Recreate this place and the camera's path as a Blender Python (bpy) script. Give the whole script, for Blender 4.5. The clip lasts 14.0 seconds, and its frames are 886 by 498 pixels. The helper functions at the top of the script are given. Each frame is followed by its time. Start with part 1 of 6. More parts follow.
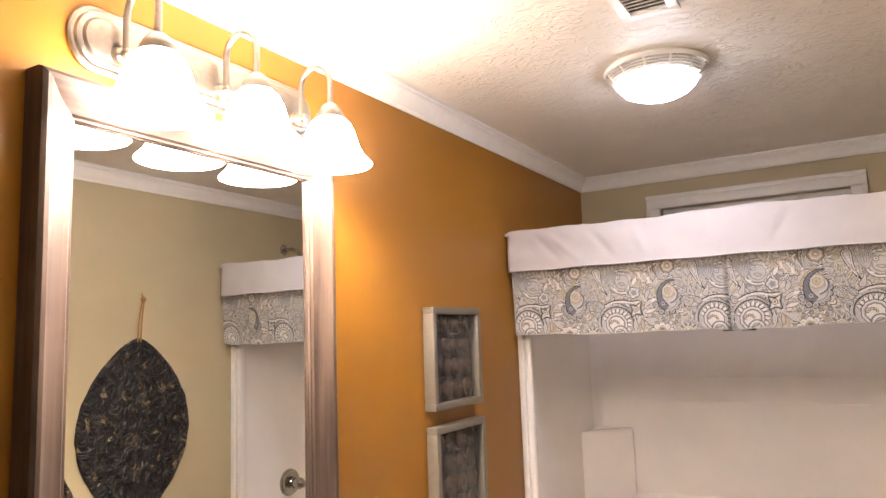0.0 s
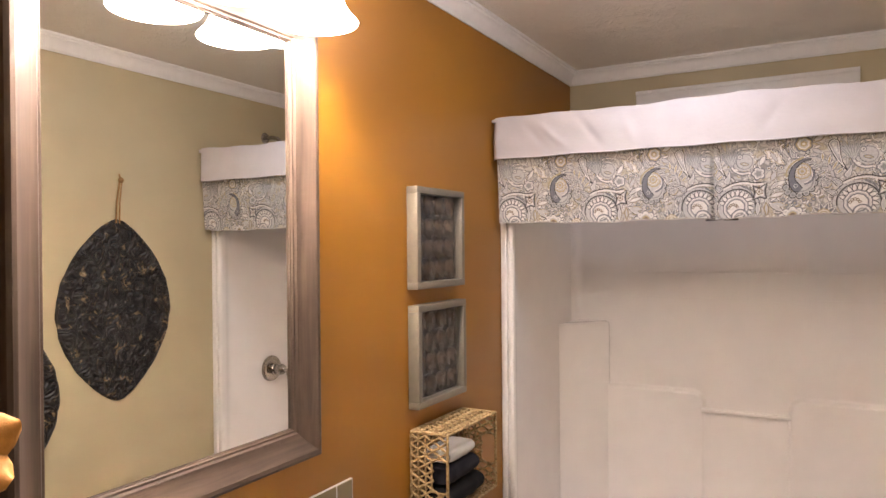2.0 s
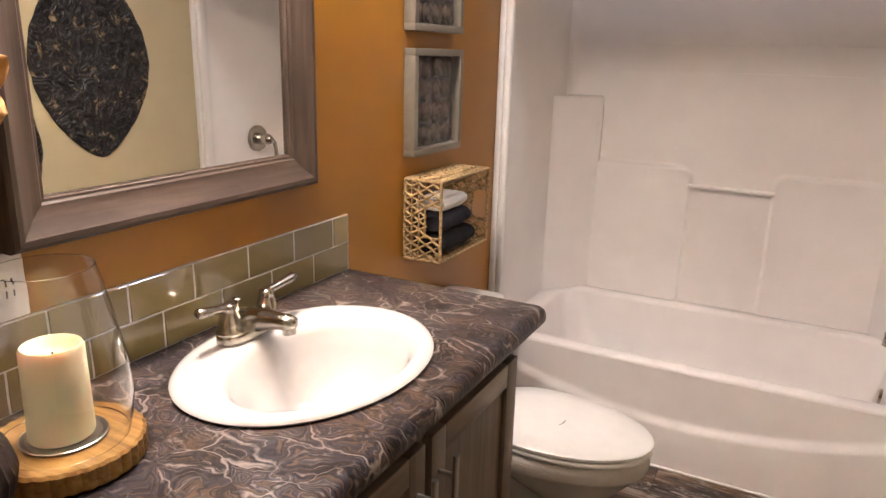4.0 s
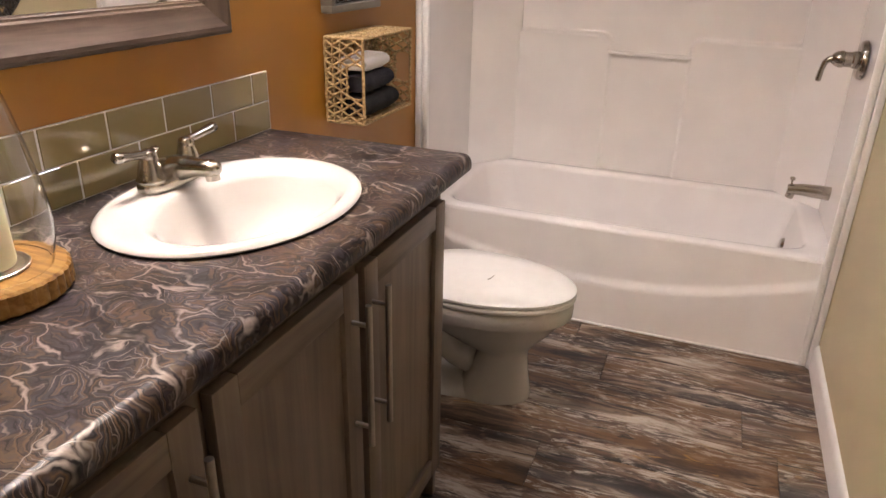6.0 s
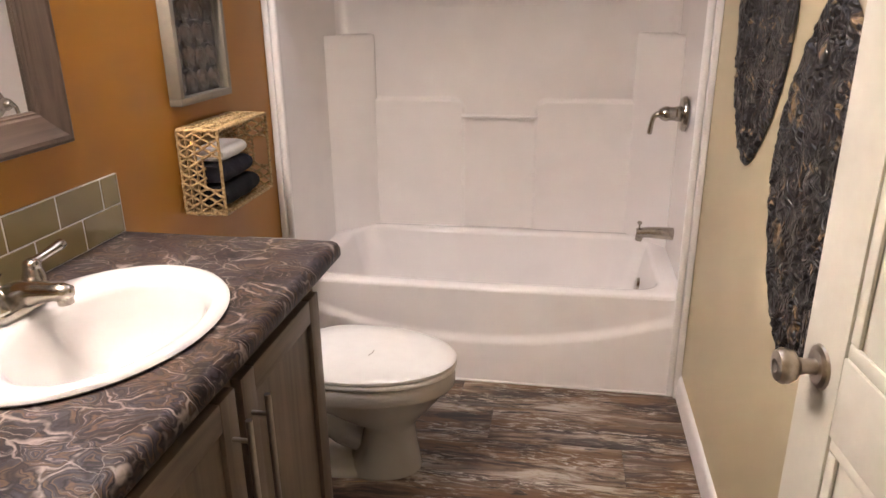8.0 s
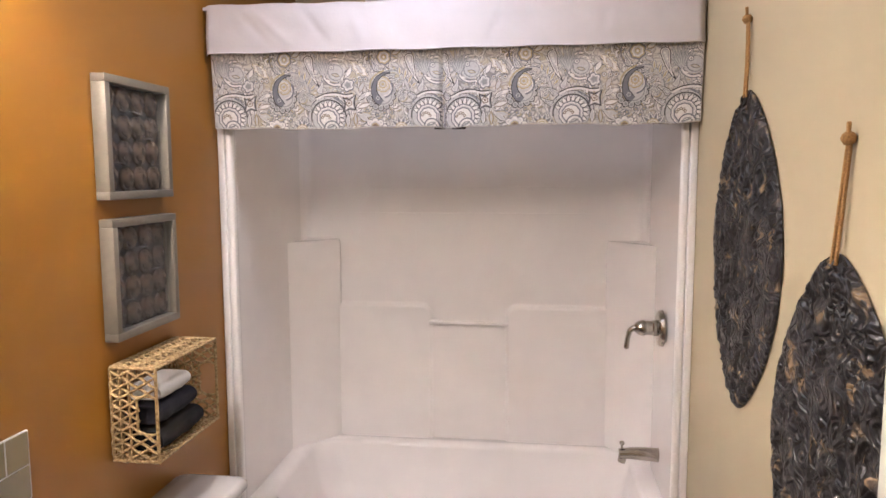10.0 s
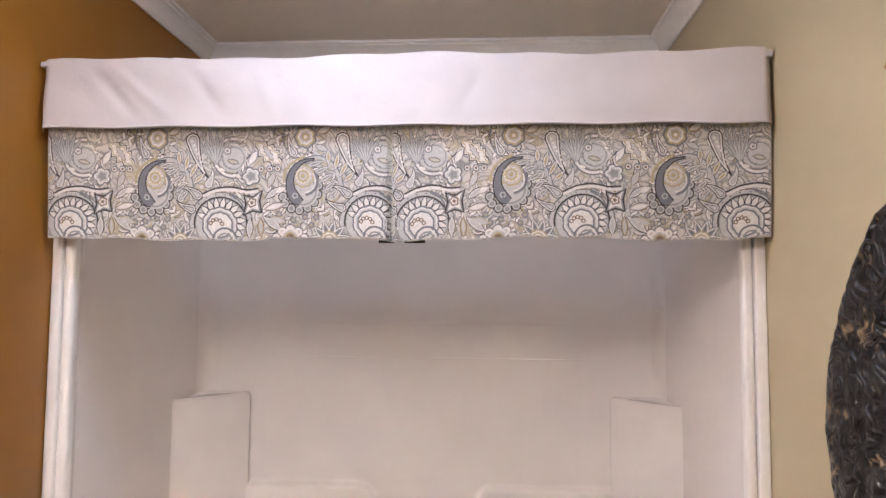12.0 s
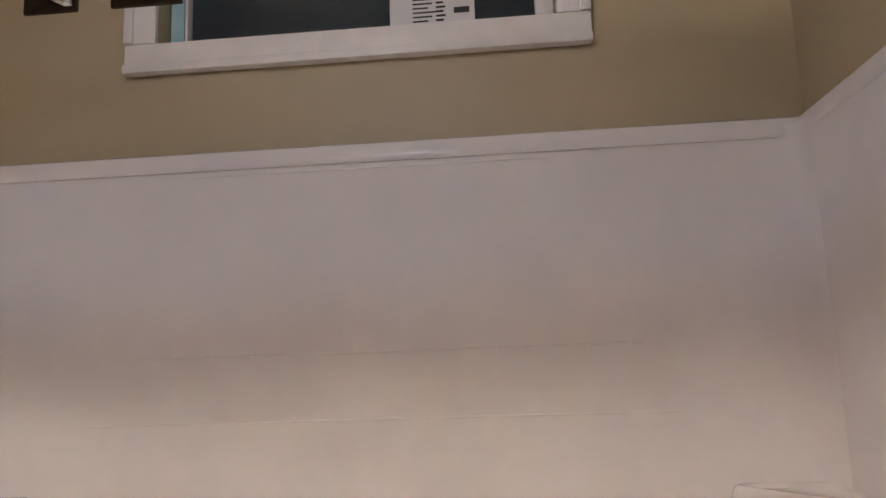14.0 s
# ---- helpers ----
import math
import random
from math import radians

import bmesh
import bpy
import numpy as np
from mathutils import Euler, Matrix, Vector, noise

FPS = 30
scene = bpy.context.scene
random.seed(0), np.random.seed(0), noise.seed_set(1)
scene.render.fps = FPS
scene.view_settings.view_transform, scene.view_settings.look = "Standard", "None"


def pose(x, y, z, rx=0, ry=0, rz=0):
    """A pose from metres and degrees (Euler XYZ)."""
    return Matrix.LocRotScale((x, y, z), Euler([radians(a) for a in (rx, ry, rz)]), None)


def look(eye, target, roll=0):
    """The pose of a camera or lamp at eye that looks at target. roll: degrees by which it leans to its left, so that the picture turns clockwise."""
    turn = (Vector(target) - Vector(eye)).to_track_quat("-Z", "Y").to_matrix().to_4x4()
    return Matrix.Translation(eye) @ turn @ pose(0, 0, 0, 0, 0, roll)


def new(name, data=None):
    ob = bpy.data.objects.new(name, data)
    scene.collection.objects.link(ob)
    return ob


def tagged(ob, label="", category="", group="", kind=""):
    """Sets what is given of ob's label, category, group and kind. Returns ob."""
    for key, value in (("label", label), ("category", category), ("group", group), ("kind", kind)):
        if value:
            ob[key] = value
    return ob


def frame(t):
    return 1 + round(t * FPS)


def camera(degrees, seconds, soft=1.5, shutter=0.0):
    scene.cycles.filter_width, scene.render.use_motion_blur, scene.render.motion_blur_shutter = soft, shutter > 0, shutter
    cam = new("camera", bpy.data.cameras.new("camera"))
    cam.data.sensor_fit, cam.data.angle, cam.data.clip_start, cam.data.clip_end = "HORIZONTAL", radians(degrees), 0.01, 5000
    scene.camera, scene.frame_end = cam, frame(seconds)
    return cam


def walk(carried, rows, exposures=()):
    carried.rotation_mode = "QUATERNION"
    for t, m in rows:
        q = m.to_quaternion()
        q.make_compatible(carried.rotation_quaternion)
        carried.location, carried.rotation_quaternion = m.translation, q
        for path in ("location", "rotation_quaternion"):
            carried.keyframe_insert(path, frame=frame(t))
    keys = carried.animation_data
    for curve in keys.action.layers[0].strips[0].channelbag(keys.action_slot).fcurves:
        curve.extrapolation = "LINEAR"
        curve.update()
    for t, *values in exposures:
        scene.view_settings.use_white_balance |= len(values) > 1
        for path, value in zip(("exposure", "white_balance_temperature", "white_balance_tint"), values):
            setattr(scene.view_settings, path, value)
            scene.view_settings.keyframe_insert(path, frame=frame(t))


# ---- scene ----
cam = camera(64.5, 14.0)
PATH = [
    (0, (1.107, -2.44, 1.743), (0.108, -0.725, 1.986), -2.0),
    (0.5, (1.103, -2.438, 1.73), (0.113, -0.714, 1.943), -1.6),
    (1, (1.096, -2.433, 1.71), (0.111, -0.7, 1.875), -1.0),
    (1.5, (1.091, -2.424, 1.68), (0.115, -0.682, 1.782), -0.8),
    (2, (1.084, -2.419, 1.649), (0.117, -0.668, 1.642), -0.5),
    (2.5, (1.074, -2.414, 1.604), (0.121, -0.661, 1.476), -0.5),
    (3, (1.062, -2.417, 1.56), (0.14, -0.662, 1.295), 0.4),
    (3.5, (1.048, -2.421, 1.514), (0.139, -0.686, 1.106), 1.6),
    (4, (1.038, -2.42, 1.465), (0.156, -0.707, 0.928), 1.5),
    (4.2, (1.033, -2.422, 1.451), (0.168, -0.717, 0.864), 1.4),
    (6.3, (1.074, -2.467, 1.355), (0.473, -0.737, 0.55), 1.1),
    (6.5, (1.079, -2.466, 1.361), (0.519, -0.724, 0.553), 0.9),
    (7, (1.084, -2.456, 1.384), (0.631, -0.675, 0.593), 0.1),
    (7.2, (1.085, -2.456, 1.393), (0.669, -0.661, 0.616), 0.0),
    (9.3, (1.027, -2.388, 1.524), (0.75, -0.445, 1.141), -0.7),
    (9.5, (1.03, -2.361, 1.534), (0.756, -0.408, 1.199), -0.4),
    (10, (1.05, -2.248, 1.584), (0.79, -0.276, 1.372), -0.2),
    (10.5, (1.052, -2.134, 1.623), (0.81, -0.151, 1.529), 0.4),
    (10.9, (1.042, -2.005, 1.647), (0.816, -0.018, 1.635), 0.6),
    (11, (1.038, -1.97, 1.648), (0.823, 0.019, 1.661), 0.6),
    (11.5, (0.984, -1.743, 1.644), (0.813, 0.247, 1.746), 0.7),
    (12, (0.962, -1.505, 1.606), (0.836, 0.486, 1.749), 0.4),
    (12.5, (1.0, -1.23, 1.564), (0.855, 0.756, 1.748), 0.4),
    (13, (0.992, -0.943, 1.512), (0.828, 1.037, 1.735), 0.2),
    (13.5, (0.978, -0.662, 1.506), (0.825, 1.315, 1.766), -0.8),
    (13.8, (0.999, -0.512, 1.508), (0.832, 1.461, 1.786), -1.6),
    (14, (1.013, -0.405, 1.511), (0.842, 1.563, 1.82), -2.0),
]
EXPOSURES = [(0.0, 2.93, 6800, 11), (3.0, 2.90, 6650, 11), (6.5, 2.82, 6450, 11), (7.5, 2.84, 6400, 11), (9.5, 2.92, 6200, 10), (11.0, 3.06, 6000, 10), (12.5, 2.98, 6050, 10), (14.0, 2.88, 6250, 10)]
walk(cam, [(t, look(eye, target, roll)) for t, eye, target, roll in PATH], EXPOSURES)

# ---- world, lamps ----
world = bpy.data.worlds.new("world")
scene.world = world
world.use_nodes = True
world.node_tree.nodes["Background"].inputs[0].default_value = (0.02, 0.05, 0.07, 1)
world.node_tree.nodes["Background"].inputs[1].default_value = 0.25

W, BACK, CEIL, NEAR = 1.54, 0.81, 2.469, -3.05
LAMP_Y = (-1.692, -1.464, -1.238)
LAMP_X, SHADE_GLOW, BULB_GLOW, DOME_GLOW = 0.125, 7.6, 62.0, 6.0

# ---- materials ----


class Mat:
    """A node material in the making."""

    def __init__(self, name, rough=0.5, metal=0.0, **more):
        self.m = bpy.data.materials.new(name)
        self.m.use_nodes = True
        self.t = self.m.node_tree
        self.b = self.t.nodes["Principled BSDF"]
        self.b.inputs["Roughness"].default_value = rough
        self.b.inputs["Metallic"].default_value = metal
        for k, v in more.items():
            self.b.inputs[k.replace("_", " ")].default_value = v

    def n(self, kind, **ins):
        node = self.t.nodes.new(kind)
        for k, v in ins.items():
            self.put(node.inputs[k.replace("_", " ")], v)
        return node

    def put(self, socket, v):
        if isinstance(v, bpy.types.NodeSocket):
            self.t.links.new(v, socket)
        else:
            socket.default_value = v

    def pos(self, scale=(1, 1, 1), shift=None, turn=(0, 0, 0)):
        g = self.n("ShaderNodeNewGeometry").outputs["Position"]
        if shift is not None:
            g = self.vmath("ADD", g, shift)
        mp = self.n("ShaderNodeMapping", Vector=g)
        mp.inputs["Scale"].default_value = scale
        mp.inputs["Rotation"].default_value = turn
        return mp.outputs[0]

    def vmath(self, op, a, b):
        v = self.t.nodes.new("ShaderNodeVectorMath")
        v.operation = op
        self.put(v.inputs[0], a)
        self.put(v.inputs[1], b)
        return v.outputs[0]

    def math(self, op, a, b=0.0, clamp=False):
        v = self.t.nodes.new("ShaderNodeMath")
        v.operation, v.use_clamp = op, clamp
        self.put(v.inputs[0], a)
        self.put(v.inputs[1], b)
        return v.outputs[0]

    def noise(self, vec, scale, detail=4, rough=0.55, distort=0.0, color=False):
        v = self.n("ShaderNodeTexNoise", Vector=vec, Scale=scale, Detail=detail, Roughness=rough, Distortion=distort)
        return v.outputs["Color" if color else "Fac"]

    def voronoi(self, vec, scale, feature="DISTANCE_TO_EDGE"):
        v = self.n("ShaderNodeTexVoronoi", Vector=vec, Scale=scale)
        v.feature = feature
        return v.outputs["Distance"]

    def ramp(self, fac, *stops):
        r = self.n("ShaderNodeValToRGB", Fac=fac)
        els = r.color_ramp.elements
        while len(els) < len(stops):
            els.new(0.5)
        for e, (p, c) in zip(els, stops):
            e.position = p
            e.color = (c, c, c, 1) if isinstance(c, (int, float)) else (*c, 1)
        return r.outputs[0]

    def mix(self, fac, a, b):
        v = self.t.nodes.new("ShaderNodeMix")
        v.data_type = "RGBA"
        self.put(v.inputs[0], fac)
        self.put(v.inputs[6], a if isinstance(a, bpy.types.NodeSocket) else (*a, 1))
        self.put(v.inputs[7], b if isinstance(b, bpy.types.NodeSocket) else (*b, 1))
        return v.outputs[2]

    def color(self, v):
        self.put(self.b.inputs["Base Color"], v if isinstance(v, bpy.types.NodeSocket) else (*v, 1))
        return self

    def rough(self, v):
        self.put(self.b.inputs["Roughness"], v)
        return self

    def bump(self, height, strength=0.2, dist=0.002):
        bp = self.n("ShaderNodeBump", Height=height, Strength=strength, Distance=dist)
        self.t.links.new(bp.outputs[0], self.b.inputs["Normal"])
        return self


def plain(name, col, rough=0.5, metal=0.0, vary=0.06, scale=30, bump=0.0, **more):
    """A material with a slight mottling of its colour and gloss."""
    k = Mat(name, rough, metal, **more)
    f = k.noise(k.pos(), scale)
    dark = tuple(c * (1 - vary) for c in col)
    lite = tuple(min(1, c * (1 + vary)) for c in col)
    k.color(k.ramp(f, (0.3, dark), (0.7, lite)))
    k.rough(k.math("ADD", k.math("MULTIPLY", k.noise(k.pos(), scale * 0.4), 0.12), rough - 0.06))
    if bump:
        k.bump(k.noise(k.pos(), scale * 8), bump)
    return k.m


def paint(name, col, rough=0.55):
    """Rolled wall paint with a fine stipple."""
    k = Mat(name, rough)
    big = k.noise(k.pos(), 2.2, 3)
    k.color(k.ramp(big, (0.3, tuple(c * 0.95 for c in col)), (0.7, tuple(min(1, c * 1.04) for c in col))))
    k.bump(k.math("ADD", k.noise(k.pos(), 260, 3), k.math("MULTIPLY", k.noise(k.pos(), 18, 2), 0.8)), 0.12, 0.0015)
    return k.m


ORANGE = paint("orange_paint", (0.320, 0.136, 0.0112), 0.42)
BEIGE = paint("beige_paint", (0.48, 0.410, 0.262), 0.5)
TRIM = plain("white_trim_paint", (0.80, 0.78, 0.76), 0.35, vary=0.03, bump=0.03)
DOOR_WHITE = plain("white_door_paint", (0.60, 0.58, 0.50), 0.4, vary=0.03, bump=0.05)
FIBREGLASS = plain("white_fibreglass", (0.90, 0.865, 0.85), 0.11, vary=0.02, scale=6, bump=0.012)
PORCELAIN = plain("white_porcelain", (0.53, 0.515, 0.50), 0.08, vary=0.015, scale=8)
SEAT = plain("white_plastic", (0.82, 0.81, 0.79), 0.22, vary=0.02)
NICKEL = plain("brushed_nickel", (0.44, 0.405, 0.355), 0.2, 1.0, vary=0.08, scale=60)
SATIN = plain("satin_nickel", (0.43, 0.39, 0.34), 0.32, 1.0, vary=0.08, scale=90)
DARK = plain("dark_gap", (0.02, 0.018, 0.016), 0.8)
GROUT = plain("pale_grout", (0.62, 0.59, 0.52), 0.8, bump=0.1)
PLASTIC = plain("white_plate", (0.78, 0.77, 0.75), 0.3, vary=0.02)
WHITE_CLOTH = plain("white_cotton", (0.60, 0.565, 0.575), 0.9, vary=0.03, scale=12, bump=0.25)
NAVY = plain("navy_terry", (0.014, 0.014, 0.022), 0.95, vary=0.3, scale=200, bump=0.6)
BLACK_CLOTH = plain("black_terry", (0.004, 0.004, 0.005), 0.95, vary=0.3, scale=200, bump=0.6)
WHITE_TERRY = plain("white_terry", (0.72, 0.70, 0.68), 0.95, vary=0.06, scale=200, bump=0.6)
FRAME_SILVER = plain("champagne_frame", (0.20, 0.176, 0.138), 0.45, 0.3, vary=0.06, scale=50)
TWINE = plain("jute_twine", (0.36, 0.20, 0.07), 0.9, vary=0.3, scale=300, bump=0.5)
WAX = plain("ivory_wax", (0.60, 0.545, 0.33), 0.5, vary=0.05, scale=20, Subsurface_Weight=0.3)
CARPET = plain("hall_wall", (0.55, 0.5, 0.4), 0.9)
PAPER = plain("white_label", (0.8, 0.8, 0.8), 0.6, vary=0.02)
INK = plain("label_ink", (0.03, 0.03, 0.03), 0.6)
BLUE_VINYL = plain("pale_blue_vinyl", (0.35, 0.55, 0.62), 0.5, vary=0.1)


def ceiling_paint():
    k = Mat("stippled_ceiling", 0.5)
    k.color(k.ramp(k.noise(k.pos(), 3), (0.3, (0.76, 0.70, 0.62)), (0.7, (0.81, 0.755, 0.675))))
    swirl = k.noise(k.pos(), 7, 2, color=True)
    v = k.vmath("ADD", k.pos((1, 1, 1)), k.vmath("MULTIPLY", swirl, (0.12, 0.12, 0.0)))
    mp = k.n("ShaderNodeMapping", Vector=v)
    mp.inputs["Scale"].default_value = (34, 95, 30)
    mp.inputs["Rotation"].default_value = (0, 0, 0.5)
    streak = k.ramp(k.noise(mp.outputs[0], 1.0, 3, 0.5, 0.8), (0.50, 0.0), (0.60, 1.0))
    patch = k.ramp(k.noise(k.pos(), 16, 2), (0.38, 0.0), (0.5, 1.0))
    k.bump(k.math("ADD", k.math("MULTIPLY", streak, patch), k.math("MULTIPLY", k.noise(k.pos(), 160), 0.25)), 0.6, 0.005)
    return k.m


def laminate():
    """Dark marbled laminate: slate, umber and tan cells with ringed edges, pale and black veins."""
    k = Mat("marbled_laminate", 0.2, Specular_IOR_Level=0.14)
    w1 = k.vmath("MULTIPLY", k.noise(k.pos(), 6, 3, color=True), (0.16, 0.16, 0.0))
    w2 = k.vmath("MULTIPLY", k.noise(k.pos(), 24, 3, color=True), (0.0297, 0.0297, 0.0000))
    v = k.vmath("ADD", k.vmath("ADD", k.pos((1, 1, 0.2)), w1), w2)
    dirn = k.n("ShaderNodeMapping", Vector=v)
    dirn.inputs["Rotation"].default_value = (0, 0, 0.75)
    dirn.inputs["Scale"].default_value = (1.0, 1.9, 1.0)
    dv = dirn.outputs[0]
    base = k.ramp(k.noise(v, 11, 6, 0.6, 1.0), (0.34, (0.006, 0.0045, 0.005)), (0.42, (0.020, 0.014, 0.013)), (0.48, (0.040, 0.036, 0.044)),
                  (0.54, (0.026, 0.020, 0.022)), (0.60, (0.074, 0.048, 0.031)), (0.70, (0.044, 0.041, 0.054)))
    edge = k.voronoi(dv, 10)
    rings = k.math("FRACT", k.math("ADD", k.math("MULTIPLY", edge, 7.0), k.math("MULTIPLY", k.noise(dv, 9, 3), 5.0)))
    tan = k.math("MULTIPLY", k.ramp(rings, (0.08, 0.0), (0.24, 0.9), (0.46, 0.0)), k.ramp(k.noise(k.pos(), 12, 2), (0.40, 0.0), (0.54, 1.0)))
    c = k.mix(tan, base, (0.100, 0.060, 0.034))
    dark = k.ramp(rings, (0.0, 0.9), (0.10, 0.0), (0.90, 0.0), (1.0, 0.9))
    c = k.mix(dark, c, (0.0059, 0.0046, 0.0053))
    pale = k.math("MULTIPLY", k.ramp(rings, (0.47, 0.0), (0.56, 0.85), (0.66, 0.0)), k.ramp(k.noise(k.pos(), 15, 3), (0.42, 0.0), (0.55, 1.0)))
    c = k.mix(pale, c, (0.21, 0.17, 0.15))
    rim = k.ramp(edge, (0.0, 0.6), (0.030, 0.75), (0.07, 0.0))
    c = k.mix(rim, c, (0.0073, 0.0053, 0.0059))
    vein = k.math("MULTIPLY", k.ramp(edge, (0.0, 0.95), (0.022, 0.6), (0.045, 0.0)), k.ramp(k.noise(k.pos(), 14, 3), (0.45, 0.0), (0.55, 0.95)))
    c = k.mix(vein, c, (0.29, 0.245, 0.222))
    thin = k.math("MULTIPLY", k.ramp(k.voronoi(v, 17), (0.0, 0.8), (0.022, 0.0)), k.ramp(k.noise(k.pos(), 8, 2), (0.52, 0.0), (0.60, 1.0)))
    k.color(k.mix(thin, c, (0.2904, 0.2574, 0.2376)))
    k.rough(k.math("ADD", k.math("MULTIPLY", k.noise(k.pos(), 30), 0.10), 0.30))
    k.bump(k.noise(k.pos(), 120, 3), 0.03, 0.001)
    return k.m


def floor_wood():
    """Vinyl planks printed with weathered, worn paint on dark boards, grain along x."""
    k = Mat("weathered_plank", 0.42)
    rnd = k.n("ShaderNodeObjectInfo").outputs["Random"]
    off = k.n("ShaderNodeCombineXYZ", X=k.math("MULTIPLY", rnd, 37.0), Y=k.math("MULTIPLY", rnd, 11.0), Z=0.0).outputs[0]
    warp = k.vmath("MULTIPLY", k.noise(k.pos((2, 6, 1), off), 2, 3, color=True), (0.25, 0.05, 0))
    v = k.vmath("ADD", k.vmath("ADD", k.pos(), off), warp)

    def streaks(sx, sy, detail=5, rough=0.6, distort=0.3):
        mp = k.n("ShaderNodeMapping", Vector=v)
        mp.inputs["Scale"].default_value = (sx, sy, 1)
        return k.noise(mp.outputs[0], 1.0, detail, rough, distort)

    base = k.ramp(streaks(2.6, 13, 7, 0.68, 0.5), (0.37, (0.008, 0.006, 0.006)), (0.45, (0.034, 0.022, 0.018)), (0.505, (0.105, 0.066, 0.045)),
                  (0.555, (0.22, 0.160, 0.115)), (0.63, (0.46, 0.41, 0.355)))
    warm = k.mix(k.ramp(streaks(1.6, 7, 4), (0.48, 0.0), (0.60, 0.75)), base, (0.17, 0.088, 0.036))
    cool = k.mix(k.ramp(streaks(0.9, 9, 3), (0.54, 0.0), (0.68, 0.6)), warm, (0.13, 0.125, 0.13))
    flake = k.math("MULTIPLY", k.ramp(streaks(15, 85, 7, 0.74, 0.4), (0.50, 0.0), (0.60, 1.0)), k.ramp(streaks(1.6, 10, 3), (0.44, 0.0), (0.55, 1.0)))
    c = k.mix(flake, cool, (0.50, 0.46, 0.41))
    crack = k.ramp(streaks(7, 70, 6, 0.68, 0.8), (0.36, 0.95), (0.44, 0.0))
    c = k.mix(crack, c, (0.012, 0.010, 0.010))
    gold = k.math("MULTIPLY", k.ramp(streaks(9, 40, 4), (0.62, 0.0), (0.68, 0.8)), k.ramp(streaks(1.0, 5, 2), (0.55, 0.0), (0.62, 1.0)))
    k.color(k.mix(gold, c, (0.36, 0.21, 0.05)))
    k.rough(k.ramp(flake, (0.0, 0.36), (1.0, 0.55)))
    k.bump(k.math("SUBTRACT", streaks(10, 160, 4), crack), 0.18, 0.001)
    return k.m


def grained(name, cols, axis, rough=0.4, metal=0.0, fine=70, **more):
    """Wood with its grain along one axis (0, 1, 2)."""
    k = Mat(name, rough, metal, **more)
    s = [fine] * 3
    s[axis] = fine * 0.05
    f = k.noise(k.pos(tuple(s)), 1.0, 5, 0.6, 0.6)
    g = k.noise(k.pos(), 6, 3)
    k.color(k.ramp(k.math("ADD", k.math("MULTIPLY", f, 0.8), k.math("MULTIPLY", g, 0.2)), (0.34, cols[0]), (0.5, cols[1]), (0.66, cols[2])))
    k.bump(f, 0.12, 0.001)
    return k.m


CEILING = ceiling_paint()
LAMINATE = laminate()
PLANK = floor_wood()
CABINET = grained("stained_cabinet_wood", ((0.086, 0.061, 0.042), (0.132, 0.096, 0.068), (0.168, 0.125, 0.090)), 2, 0.4, fine=40)
CABINET_H = grained("stained_cabinet_rail", ((0.086, 0.061, 0.042), (0.132, 0.096, 0.068), (0.168, 0.125, 0.090)), 1, 0.4, fine=40)
MIRROR_FRAME = {a: grained("taupe_mirror_frame", ((0.040, 0.028, 0.021), (0.064, 0.044, 0.033), (0.092, 0.065, 0.050)), a, 0.45, 0.0, fine=55, Specular_IOR_Level=0.25) for a in (1, 2)}
LIGHT_WOOD = grained("olive_wood", ((0.13, 0.052, 0.010), (0.30, 0.155, 0.036), (0.40, 0.235, 0.075)), 0, 0.4, fine=60)


def tile_glass():
    k = Mat("olive_glass_tile", 0.06, Coat_Weight=0.5)
    rnd = k.n("ShaderNodeObjectInfo").outputs["Random"]
    c = k.ramp(rnd, (0.0, (0.205, 0.160, 0.066)), (1.0, (0.265, 0.208, 0.092)))
    k.color(k.mix(k.math("MULTIPLY", k.noise(k.pos(), 25), 0.25), c, (0.15, 0.15, 0.07)))
    k.bump(k.noise(k.pos(), 14, 1), 0.08, 0.003)
    return k.m


def plaque_black():
    """Black glazed relief with curls of rubbed gold."""
    k = Mat("black_relief", 0.3)
    warp = k.vmath("ADD", k.pos(), k.vmath("MULTIPLY", k.noise(k.pos(), 9, 2, color=True), (0.12, 0.12, 0.12)))
    swirl = k.noise(k.vmath("MULTIPLY", warp, (1.0, 1.0, 0.55)), 26, 3, 0.5, 1.2)
    gold = k.math("MULTIPLY", k.ramp(swirl, (0.555, 0.0), (0.585, 1.0), (0.66, 1.0), (0.70, 0.3)), k.ramp(k.noise(k.pos(), 15, 3), (0.52, 0.0), (0.60, 1.0)))
    ground = k.ramp(k.noise(warp, 30, 4), (0.3, (0.007, 0.006, 0.006)), (0.55, (0.016, 0.014, 0.013)), (0.72, (0.038, 0.034, 0.031)))
    k.color(k.mix(gold, ground, (0.25, 0.175, 0.095)))
    k.rough(k.ramp(k.noise(k.pos(), 60), (0.35, 0.30), (0.65, 0.50)))
    curls = k.math("SINE", k.math("MULTIPLY", k.voronoi(warp, 19, "F1"), 24.0))
    k.bump(k.math("ADD", k.math("MULTIPLY", curls, 0.6), k.math("ADD", swirl, k.math("MULTIPLY", k.noise(k.pos(), 70, 3), 0.7))), 0.65, 0.006)
    return k.m


